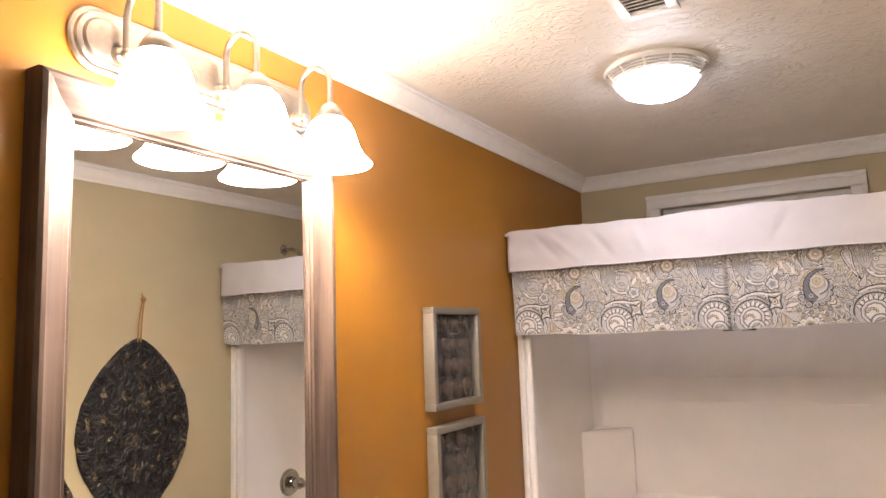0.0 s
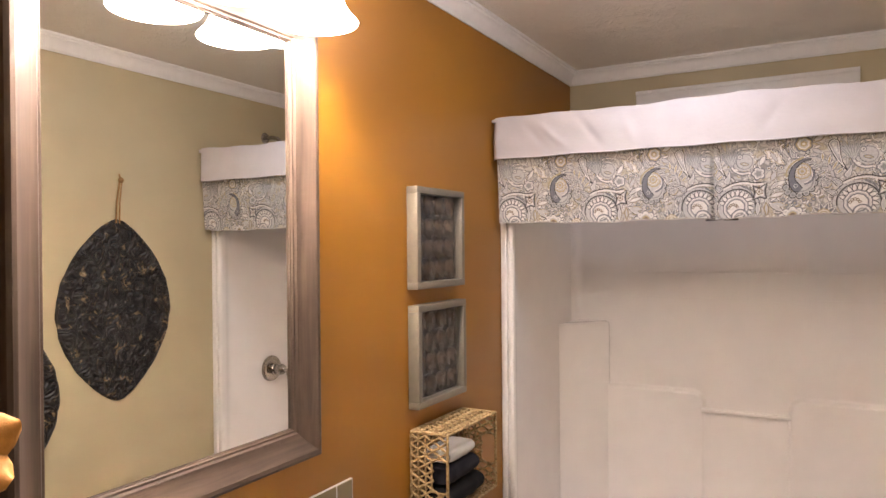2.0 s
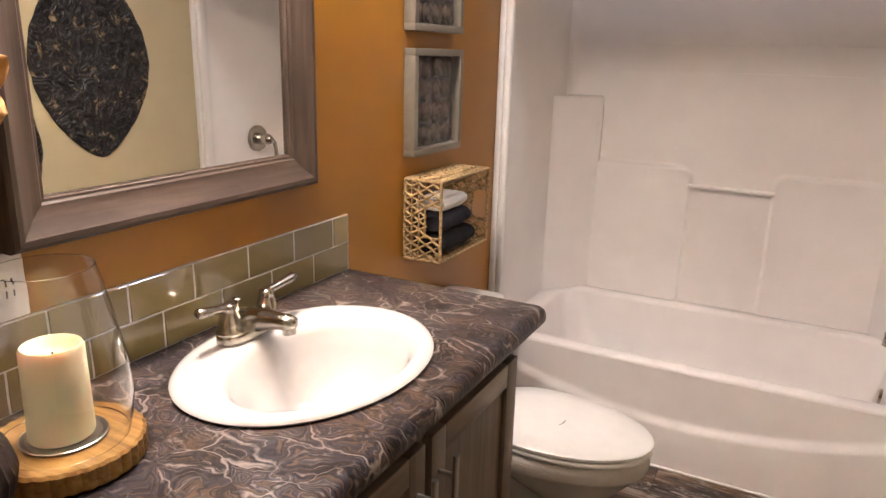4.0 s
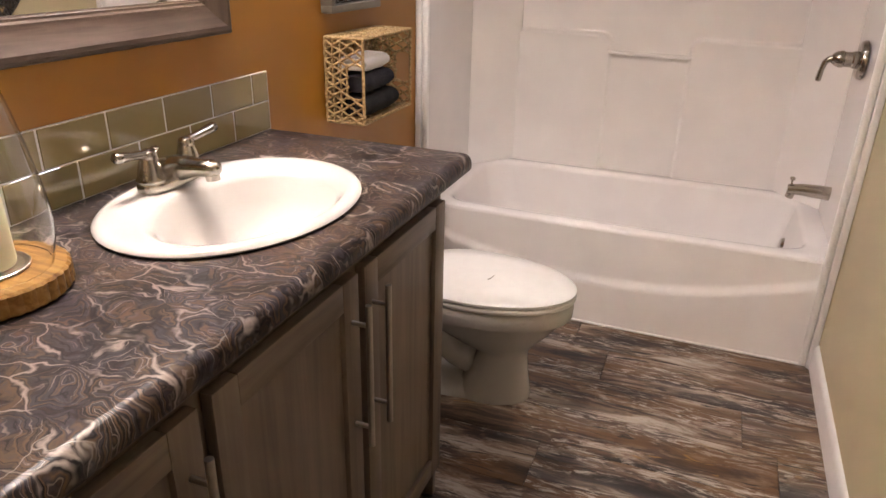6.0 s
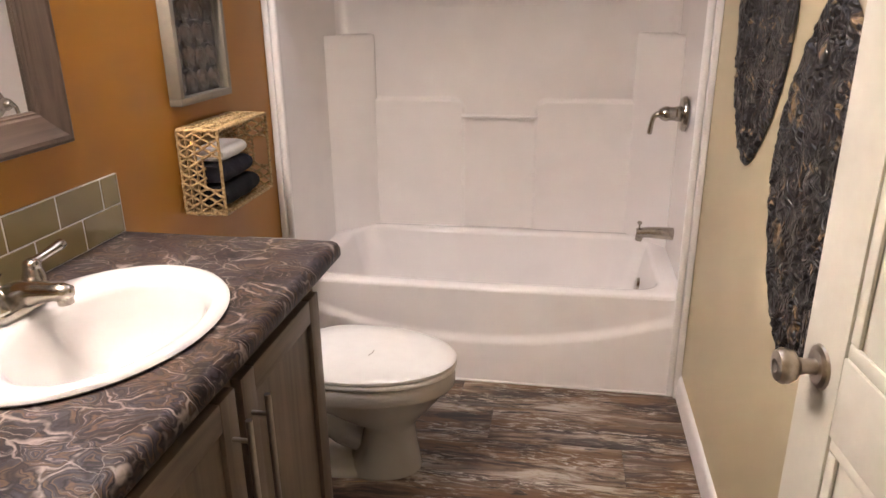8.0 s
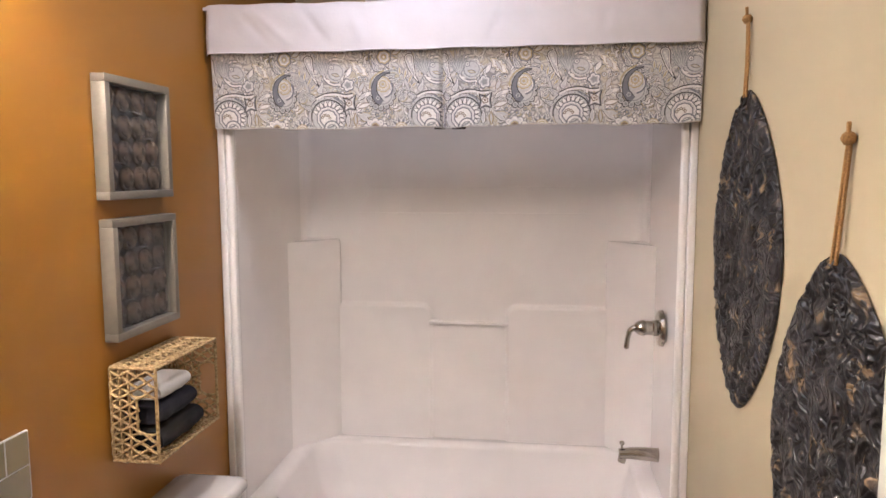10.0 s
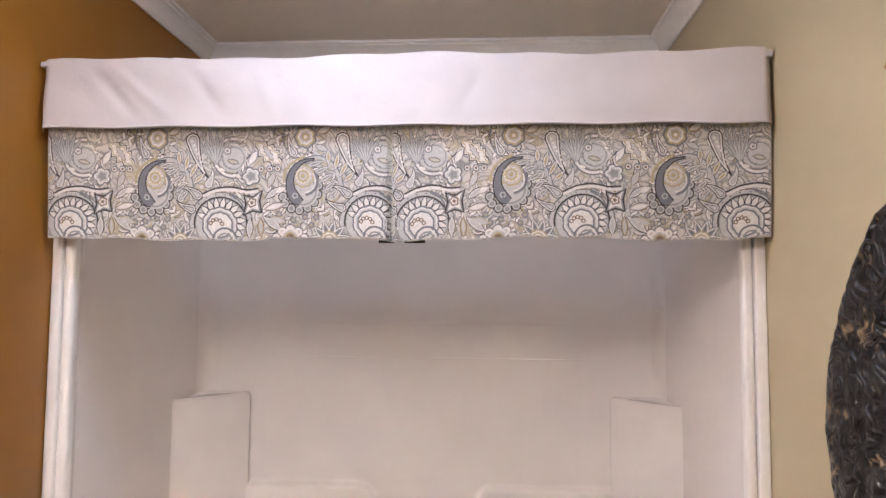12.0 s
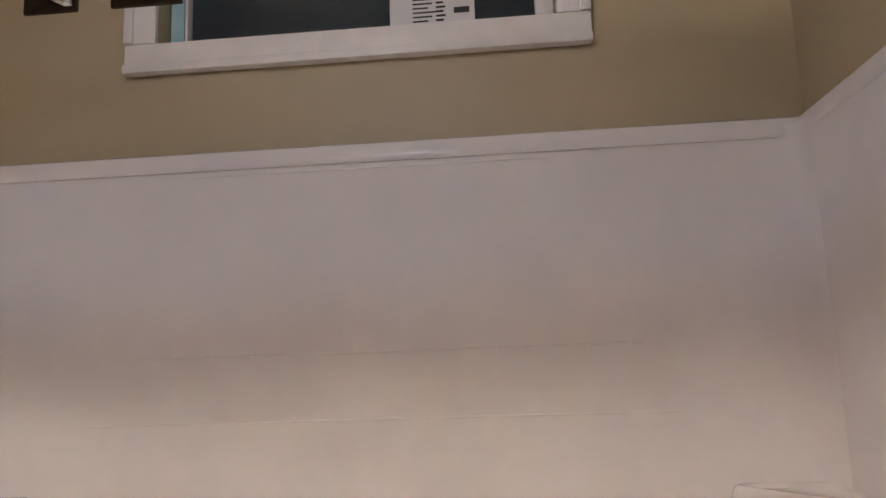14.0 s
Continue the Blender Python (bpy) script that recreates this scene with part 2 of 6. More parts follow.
def shell():
    """Nacre with fine growth rings."""
    k = Mat("grey_brown_shell", 0.16)
    o = k.n("ShaderNodeTexCoord").outputs["Object"]
    gr = k.n("ShaderNodeTexWave", Vector=k.vmath("ADD", o, k.vmath("MULTIPLY", k.noise(o, 60, 2, color=True), (0.0, 0.012, 0.012))), Scale=42.0, Distortion=2.5, Detail=2.0)
    gr.wave_type, gr.rings_direction = "RINGS", "X"
    rings = gr.outputs["Fac"]
    blotch = k.noise(o, 45, 3)
    f = k.math("ADD", k.math("MULTIPLY", rings, 0.15), k.math("MULTIPLY", blotch, 0.85))
    c = k.ramp(f, (0.30, (0.008, 0.005, 0.0035)), (0.46, (0.050, 0.028, 0.015)), (0.62, (0.150, 0.098, 0.062)), (0.78, (0.27, 0.21, 0.165)))
    k.color(k.mix(k.math("MULTIPLY", k.n("ShaderNodeObjectInfo").outputs["Random"], 0.4), c, (0.030, 0.023, 0.020)))
    k.bump(rings, 0.15, 0.001)
    return k.m


def wicker():
    k = Mat("seagrass", 0.75)
    k.color(k.ramp(k.noise(k.pos(), 120, 3), (0.3, (0.20, 0.12, 0.045)), (0.55, (0.38, 0.26, 0.12)), (0.75, (0.50, 0.37, 0.20))))
    k.bump(k.noise(k.pos(), 500, 3), 0.6, 0.001)
    return k.m


def glow(name, col, strength):
    k = Mat(name, 0.3)
    k.color((0.85, 0.83, 0.8))
    k.put(k.b.inputs["Emission Color"], (*col, 1))
    k.b.inputs["Emission Strength"].default_value = strength
    return k.m


def clear(name, tint=(1, 1, 1), rough=0.0, ior=1.45):
    k = Mat(name, rough, Transmission_Weight=1.0, IOR=ior)
    k.color(tint)
    return k.m


def mirror_glass():
    k = Mat("silvered_glass", 0.0, 1.0)
    k.color((0.86, 0.87, 0.84))
    return k.m


TILE, PLAQUE, SHELL, WICKER = tile_glass(), plaque_black(), shell(), wicker()
SHADE = glow("lit_frosted_glass", (1.0, 0.86, 0.79), SHADE_GLOW)
BULB = glow("lit_bulb", (1.0, 0.86, 0.79), BULB_GLOW)
DOME = glow("lit_white_dome", (0.80, 0.83, 1.0), DOME_GLOW)
GLASS = clear("clear_glass")
PICTURE_GLASS = clear("picture_glass", (0.96, 0.97, 0.97), 0.0, 1.18)
MIRROR = mirror_glass()

# ---- mesh helpers ----
WORLD_OF = {}


def thing(name, base, label, category, group="", kind=""):
    """An empty at the base of a thing."""
    ob = new(name)
    ob.location = base
    ob.empty_display_size = 0.05
    WORLD_OF[ob.name] = Vector(base)
    return tagged(ob, label, category, group, kind)


def finish(bm, name, material, smooth=35):
    me = bpy.data.meshes.new(name)
    bm.to_mesh(me)
    bm.free()
    for m in material if isinstance(material, (list, tuple)) else [material]:
        me.materials.append(m)
    if smooth:
        me.shade_smooth()
        me.set_sharp_from_angle(angle=radians(smooth))
    return me


def part(name, bm, material, parent=None, label="", smooth=35):
    """Links a bmesh, in world places, as one mesh object under a thing or a part."""
    ob = new(name, finish(bm, name, material, smooth))
    if parent is not None:
        ob.parent = parent
        ob.matrix_parent_inverse = Matrix.Translation(-WORLD_OF.get(parent.name, Vector()))
    return tagged(ob, label)


def setting(name, bm, material, label="", category="", smooth=35):
    return tagged(part(name, bm, material, None, "", smooth), label, category, "", "structure")


def box(x0, x1, y0, y1, z0, z1, bevel=0.0, seg=2, bm=None):
    out = bm or bmesh.new()
    m = Matrix.LocRotScale(((x0 + x1) / 2, (y0 + y1) / 2, (z0 + z1) / 2), None, (abs(x1 - x0), abs(y1 - y0), abs(z1 - z0)))
    made = bmesh.ops.create_cube(out, size=1, matrix=m)["verts"]
    if bevel:
        edges = list({e for v in made for e in v.link_edges})
        bmesh.ops.bevel(out, geom=edges, offset=bevel, segments=seg, profile=0.5, affect="EDGES")
    return out


def lathe(profile, m=Matrix(), seg=32, bm=None, closed=False, sx=1.0, sy=1.0):
    """A solid of revolution about z of (radius, height) pairs, then moved by m."""
    out = bm or bmesh.new()
    rings = []
    for r, z in profile:
        if r < 1e-6:
            rings.append([out.verts.new(m @ Vector((0, 0, z)))])
        else:
            rings.append([out.verts.new(m @ Vector((sx * r * math.cos(a), sy * r * math.sin(a), z))) for a in (2 * math.pi * i / seg for i in range(seg))])
    skin(out, rings, closed)
    return out


def skin(out, rings, closed=False):
    """Faces between rings of vertices that are each closed."""
    pairs = list(zip(rings, rings[1:])) + ([(rings[-1], rings[0])] if closed else [])
    for a, b in pairs:
        n = max(len(a), len(b))
        for i in range(n):
            j = (i + 1) % n
            if len(a) == 1:
                out.faces.new((a[0], b[j], b[i])[::-1])
            elif len(b) == 1:
                out.faces.new((a[i], a[j], b[0]))
            else:
                out.faces.new((a[i], a[j], b[j], b[i]))


def tube(points, radius, seg=8, bm=None, cyclic=False):
    """A round bar along a line; radius is a number or one for each point."""
    out = bm or bmesh.new()
    pts = [Vector(p) for p in points]
    radii = radius if isinstance(radius, (list, tuple)) else [radius] * len(pts)
    rings, side = [], None
    for i, p in enumerate(pts):
        a = pts[i - 1] if i or cyclic else p
        b = pts[(i + 1) % len(pts)] if i + 1 < len(pts) or cyclic else p
        d = (b - a).normalized()
        if side is None:
            side = d.orthogonal().normalized()
        side = (side - d * side.dot(d)).normalized()
        up = d.cross(side)
        rings.append([out.verts.new(p + radii[i] * (math.cos(t) * side + math.sin(t) * up)) for t in (2 * math.pi * k / seg for k in range(seg))])
    skin(out, rings, cyclic)
    if not cyclic:
        out.faces.new(rings[0][::-1])
        out.faces.new(rings[-1])
    return out


def sweep(profile, path, frame_of, bm=None, cyclic=False):
    """A closed profile of (u, v) carried along path; frame_of(i) gives the world vectors of u and v there."""
    out = bm or bmesh.new()
    rings = []
    for i, p in enumerate(path):
        du, dv = frame_of(i)
        rings.append([out.verts.new(Vector(p) + u * Vector(du) + v * Vector(dv)) for u, v in profile])
    skin(out, rings, cyclic)
    if not cyclic:
        out.faces.new(rings[0])
        out.faces.new(rings[-1][::-1])
    bmesh.ops.recalc_face_normals(out, faces=out.faces)
    return out


def sheet(nu, nv, place, bm=None, back=None):
    """A grid of nu by nv cells, place(s, t) with s, t from 0 to 1; with back, a second skin and a rim, so that it has thickness."""
    out = bm or bmesh.new()

    def skin_of(fn):
        return [[out.verts.new(fn(i / nu, j / nv)) for i in range(nu + 1)] for j in range(nv + 1)]

    g = skin_of(place)
    for j in range(nv):
        for i in range(nu):
            out.faces.new((g[j][i], g[j][i + 1], g[j + 1][i + 1], g[j + 1][i]))
    if back:
        h = skin_of(back)
        for j in range(nv):
            for i in range(nu):
                out.faces.new((h[j][i], h[j + 1][i], h[j + 1][i + 1], h[j][i + 1]))
        rim = [(0, i) for i in range(nu + 1)] + [(j, nu) for j in range(1, nv + 1)] + [(nv, i) for i in range(nu - 1, -1, -1)] + [(j, 0) for j in range(nv - 1, 0, -1)]
        for (a, b), (c, d) in zip(rim, rim[1:] + rim[:1]):
            out.faces.new((g[a][b], h[a][b], h[c][d], g[c][d]))
    return out


def rounded(x0, x1, y0, y1, r, n=6):
    """The outline of a rectangle with round corners."""
    pts = []
    for cx, cy, a0 in ((x1 - r, y1 - r, 0), (x0 + r, y1 - r, 90), (x0 + r, y0 + r, 180), (x1 - r, y0 + r, 270)):
        for i in range(n + 1):
            a = radians(a0 + 90 * i / n)
            pts.append((cx + r * math.cos(a), cy + r * math.sin(a)))
    return pts


def oval(cx, cy, rx, ry, n=48, power=2.0):
    pts = []
    for i in range(n):
        a = 2 * math.pi * i / n
        c, s = math.cos(a), math.sin(a)
        pts.append((cx + rx * math.copysign(abs(c) ** (2 / power), c), cy + ry * math.copysign(abs(s) ** (2 / power), s)))
    return pts


def loft(loops, bm=None, cap0=True, cap1=True):
    """Skins world loops of equal length."""
    out = bm or bmesh.new()
    rings = [[out.verts.new(p) for p in loop] for loop in loops]
    skin(out, rings)
    if cap0:
        out.faces.new(rings[0][::-1])
    if cap1:
        out.faces.new(rings[-1])
    bmesh.ops.recalc_face_normals(out, faces=out.faces)
    return out


# ---- the shell of the room ----
T = 0.1
setting("floor", box(-T, W + T, NEAR - T, BACK + T, -0.12, -0.003), DARK, "dark underlay below the planks", "floor")
setting("wall_west", box(-T, 0, NEAR - T, BACK + T, 0, CEIL + T), ORANGE, "burnt orange painted wall behind the vanity", "wall")
DOOR_Y0, DOOR_Y1, DOOR_H = -2.92, -2.19, 2.04
east = box(W, W + T, DOOR_Y1, BACK + T, 0, CEIL + T)
box(W, W + T, NEAR - T, DOOR_Y0, 0, CEIL + T, bm=east)
box(W, W + T, DOOR_Y0, DOOR_Y1, DOOR_H, CEIL + T, bm=east)
setting("wall_east", east, BEIGE, "beige painted wall with a doorway", "wall")
setting("wall_south", box(0, W, NEAR - T, NEAR, 0, CEIL), BEIGE, "plain beige painted wall", "wall")
WX0, WX1, WZ0, WZ1 = 0.375, 1.130, 2.120, 2.282
north = box(0, WX0, BACK, BACK + T, 0, CEIL)
box(WX1, W, BACK, BACK + T, 0, CEIL, bm=north)
box(WX0, WX1, BACK, BACK + T, 0, WZ0, bm=north)
box(WX0, WX1, BACK, BACK + T, WZ1, CEIL, bm=north)
setting("wall_north", north, BEIGE, "beige painted wall above the bathtub with a small high window", "wall")
setting("ceiling", box(0, W, NEAR, BACK, CEIL, CEIL + T), CEILING, "off-white ceiling with a stomped plaster texture", "ceiling")
hall = box(W + 1.0, W + 1.1, NEAR - 0.5, -1.4, 0, CEIL)
box(W + T, W + 1.1, NEAR - 0.6, NEAR - 0.5, 0, CEIL, bm=hall)
box(W + T, W + 1.1, -1.5, -1.4, 0, CEIL, bm=hall)
box(W + T, W + 1.1, NEAR - 0.5, -1.4, -0.1, 0, bm=hall)
box(W + T, W + 1.1, NEAR - 0.5, -1.4, CEIL, CEIL + T, bm=hall)
setting("hall_wall", hall, CARPET, "plain beige walls of the unlit hall", "wall")

# crown moulding along three walls, mitred
CROWN = [(0, 0.062), (0.007, 0.062), (0.0095, 0.056), (0.012, 0.054), (0.013, 0.048), (0.017, 0.038), (0.024, 0.026), (0.033, 0.018), (0.038, 0.016), (0.040, 0.010), (0.047, 0.008), (0.049, 0.0), (0, 0)]


def crown(name, a, b, inward, miter_a, miter_b):
    """A length of crown from a to b; inward is the way into the room, miter the extra length at each end for each unit of reach."""
    a, b, inward = Vector(a), Vector(b), Vector(inward)
    way = (b - a).normalized()
    bm = bmesh.new()
    rings = []
    for p, k in ((a, miter_a), (b, miter_b)):
        rings.append([bm.verts.new(p + inward * u + way * (k * u) + Vector((0, 0, -v))) for u, v in CROWN])
    skin(bm, rings)
    bm.faces.new(rings[0])
    bm.faces.new(rings[1][::-1])
    bmesh.ops.recalc_face_normals(bm, faces=bm.faces)
    setting(name, bm, TRIM, "white crown moulding under the ceiling", "moulding")


e = 0.001
crown("crown_west", (e, NEAR, CEIL - e), (e, -0.80, CEIL - e), (1, 0, 0), 1, 0)
crown("crown_west", (e, -0.798, CEIL - e), (e, BACK, CEIL - e), (1, 0, 0), 0, -1)
crown("crown_north", (0, BACK - e, CEIL - e), (W, BACK - e, CEIL - e), (0, -1, 0), 1, -1)
crown("crown_east", (W - e, BACK, CEIL - e), (W - e, NEAR, CEIL - e), (-1, 0, 0), 1, -1)

BASE = [(0, 0), (0.013, 0), (0.013, 0.075), (0.010, 0.088), (0.006, 0.096), (0, 0.1)]


def baseboard(name, a, b, inward):
    bm = sweep(BASE, [a, b], lambda i: (inward, (0, 0, 1)))
    setting(name, bm, TRIM, "white painted baseboard", "baseboard")


baseboard("baseboard_east", (W, 0.0, 0), (W, DOOR_Y1 + 0.06, 0), (-1, 0, 0))
baseboard("baseboard_west", (0, 0.0, 0), (0, -1.08, 0), (1, 0, 0))
baseboard("baseboard_south", (0, NEAR, 0), (W, NEAR, 0), (0, 1, 0))

# ---- window ----


def window():
    casing = 0.06
    ob = thing("window_1", (0.74, BACK, WZ0), "small high window with white casing, dark glass and a paper label", "window", "", "structure")
    for x0, x1, z0, z1, name in ((WX0 - casing, WX1 + casing, WZ1, WZ1 + casing, "casing_top"), (WX0 - casing, WX1 + casing, WZ0 - casing, WZ0, "casing_bottom"),
                                 (WX0 - casing, WX0, WZ0, WZ1, "casing_side"), (WX1, WX1 + casing, WZ0, WZ1, "casing_side")):
        bm = box(x0, x1, BACK - 0.016, BACK - 0.001, z0, z1, 0.003)
        outer = 0.018
        if name == "casing_bottom":
            box(x0, x1, BACK - 0.024, BACK - 0.014, z0, z0 + outer, 0.003, bm=bm)
        elif name == "casing_top":
            box(x0, x1, BACK - 0.024, BACK - 0.014, z1 - outer, z1, 0.003, bm=bm)
        else:
            xo = (x0, x0 + outer) if x0 < 0.7 else (x1 - outer, x1)
            box(*xo, BACK - 0.024, BACK - 0.014, z0, z1, 0.003, bm=bm)
        part(name, bm, TRIM, ob)
    s = 0.035
    y0, y1 = BACK + 0.045, BACK + 0.07
    for x0, x1, z0, z1 in ((WX0, WX1, WZ0, WZ0 + 0.03), (WX0, WX1, WZ1 - 0.02, WZ1), (WX0, WX0 + s, WZ0 + 0.03, WZ1 - 0.02), (WX1 - s, WX1, WZ0 + 0.03, WZ1 - 0.02)):
        part("sash", box(x0, x1, y0, y1, z0, z1, 0.003), TRIM, ob)
    part("blue_strip", box(WX0 + 0.004, WX0 + 0.03, y0 - 0.006, y0 - 0.001, WZ0 + 0.02, WZ1 - 0.03), BLUE_VINYL, ob, "pale blue protective strip")
    pane = part("pane", box(WX0 + s, WX1 - s, BACK + 0.056, BACK + 0.060, WZ0 + 0.03, WZ1 - 0.02), GLASS, ob, "dark reflecting glass", 0)
    pane.visible_shadow = False
    label = part("paper_label", box(0.815, 0.98, BACK + 0.0535, BACK + 0.0545, WZ0 + 0.026, WZ1 - 0.03), PAPER, ob, "white printed paper label", 0)
    bm = bmesh.new()
    for i in range(9):
        z = WZ0 + 0.036 + i * 0.009
        box(0.86, 0.86 + 0.03 + 0.008 * (i % 3), BACK + 0.0525, BACK + 0.0533, z, z + 0.003, bm=bm)
        box(0.905, 0.92 + 0.004 * (i % 2), BACK + 0.0525, BACK + 0.0533, z, z + 0.004, bm=bm)
    box(0.94, 0.97, BACK + 0.0525, BACK + 0.0533, WZ0 + 0.05, WZ0 + 0.062, bm=bm)
    part("print", bm, INK, label, "black print", 0)


window()
night = Mat("night_backdrop", 0.9)
night.color((0.02, 0.05, 0.06))
setting("backdrop", box(-0.5, 2.2, 1.6, 1.62, 1.2, 3.6), night.m, "dark blue night outside the window", "backdrop", 0)

# ---- bathtub and surround ----


def step(a, b, x):
    t = min(1.0, max(0.0, (x - a) / (b - a)))
    return t * t * (3 - 2 * t)


RIM = 0.402
SX0, SX1, SY = 0.018, W - 0.018, BACK - 0.014


def apron_y(x, z):
    k = ((x - 0.76) / 0.75) ** 2
    low = 0.004 - 0.007 * max(0.0, 1 - k) * step(0.0, 0.16, z)
    up = 0.010 + 0.012 * k
    zb = 0.185 + 0.13 * k
    f = step(zb - 0.016, zb + 0.026, z)
    return low + (up - low) * f


def bathtub():
    ob = thing("bathtub", (W / 2, 0.4, 0), "glossy white fibreglass alcove bathtub with a bowed apron", "bathtub")
    x0, x1 = 0.004, W - 0.004
    part("apron", sheet(90, 60, lambda s, t: (x0 + s * (x1 - x0), apron_y(x0 + s * (x1 - x0), t * (RIM - 0.012)), t * (RIM - 0.012)), back=lambda s, t: (x0 + s * (x1 - x0), 0.06, t * (RIM - 0.012))), FIBREGLASS, ob)
    n = 14

    def loop(ax0, ax1, ay0, ay1, r, z, bow=0.0):
        return [(x, y + (bow * (1 - ((x - 0.76) / 0.75) ** 2) if y < 0.3 else 0), z) for x, y in dense(rounded(ax0, ax1, ay0, ay1, r, n), 0.06)]

    def dense(pts, gap):
        out = []
        for q, ((ax, ay), (bx, by)) in enumerate(zip(pts, pts[1:] + pts[:1])):
            out.append((ax, ay))
            if q % (n + 1) == n:
                k = 12
                out += [(ax + (bx - ax) * i / k, ay + (by - ay) * i / k) for i in range(1, k)]
        return out

    b = -0.018
    loops = [loop(x0, x1, 0.026, 0.79, 0.012, RIM - 0.013, b), loop(x0, x1, 0.027, 0.79, 0.014, RIM - 0.005, b), loop(x0 + 0.008, x1 - 0.008, 0.034, 0.785, 0.02, RIM, b),
             loop(0.075, 1.462, 0.088, 0.722, 0.09, RIM, b), loop(0.088, 1.451, 0.100, 0.712, 0.10, RIM - 0.005, b), loop(0.098, 1.444, 0.108, 0.707, 0.10, RIM - 0.018, b),
             loop(0.14, 1.405, 0.125, 0.69, 0.11, 0.22, b * 0.6), loop(0.20, 1.385, 0.14, 0.675, 0.12, 0.11, b * 0.3), loop(0.26, 1.36, 0.165, 0.65, 0.12, 0.075), loop(0.32, 1.30, 0.21, 0.60, 0.12, 0.066)]
    part("basin", loft(loops, cap0=False), FIBREGLASS, ob, smooth=50)
    part("drain", lathe([(0, 0.004), (0.028, 0.004), (0.034, 0)], pose(1.27, 0.4, 0.067), 24), NICKEL, ob, "round nickel drain")
    m = pose(1.40, 0.4, 0.29, 0, -82, 0)
    part("overflow_plate", lathe([(0, 0.012), (0.03, 0.010), (0.036, 0)], m, 24), NICKEL, ob, "nickel overflow plate")
    part("sealant", tube([(x0 + 0.01, 0.004, 0.005), (W / 2, 0.004, 0.005), (x1 - 0.01, 0.004, 0.005)], 0.005, 6), TRIM, ob)


def wall_relief(x, z):
    """How far the back panel of the surround stands proud at x, z."""
    d = 0.0
    for px0, px1 in ((-0.3, 0.606), (0.924, 1.9)):
        r = 0.055
        qx = max(px0 + r - x, x - (px1 - r), 0)
        qz = max(z - (1.016 - r), 0)
        inside = r - math.hypot(qx, qz) if (qx and qz) else r - max(qx, qz)
        d = max(d, 0.024 * step(-0.002, 0.015, inside))
    if 0.59 < x < 0.94:
        d = max(d, 0.010 * (1 - step(0.928, 0.938, z)))
    r = 0.045
    for e0 in (x - SX0, SX1 - x):
        if e0 < r:
            d = max(d, r - math.sqrt(max(0, r * r - (r - max(0, e0)) ** 2)))
    return d


def smooth_loop(pts, n):
    """A closed outline with its corners cut by n points of a quadratic curve."""
    out = []
    for a, b, c in zip(pts[-1:] + pts[:-1], pts, pts[1:] + pts[:1]):
        p = [b[i] + (a[i] - b[i]) * 0.35 for i in (0, 1)]
        q = [b[i] + (c[i] - b[i]) * 0.35 for i in (0, 1)]
        for k in range(n + 1):
            t = k / n
            out.append(tuple((1 - t) ** 2 * p[i] + 2 * t * (1 - t) * b[i] + t * t * q[i] for i in (0, 1)))
    return out


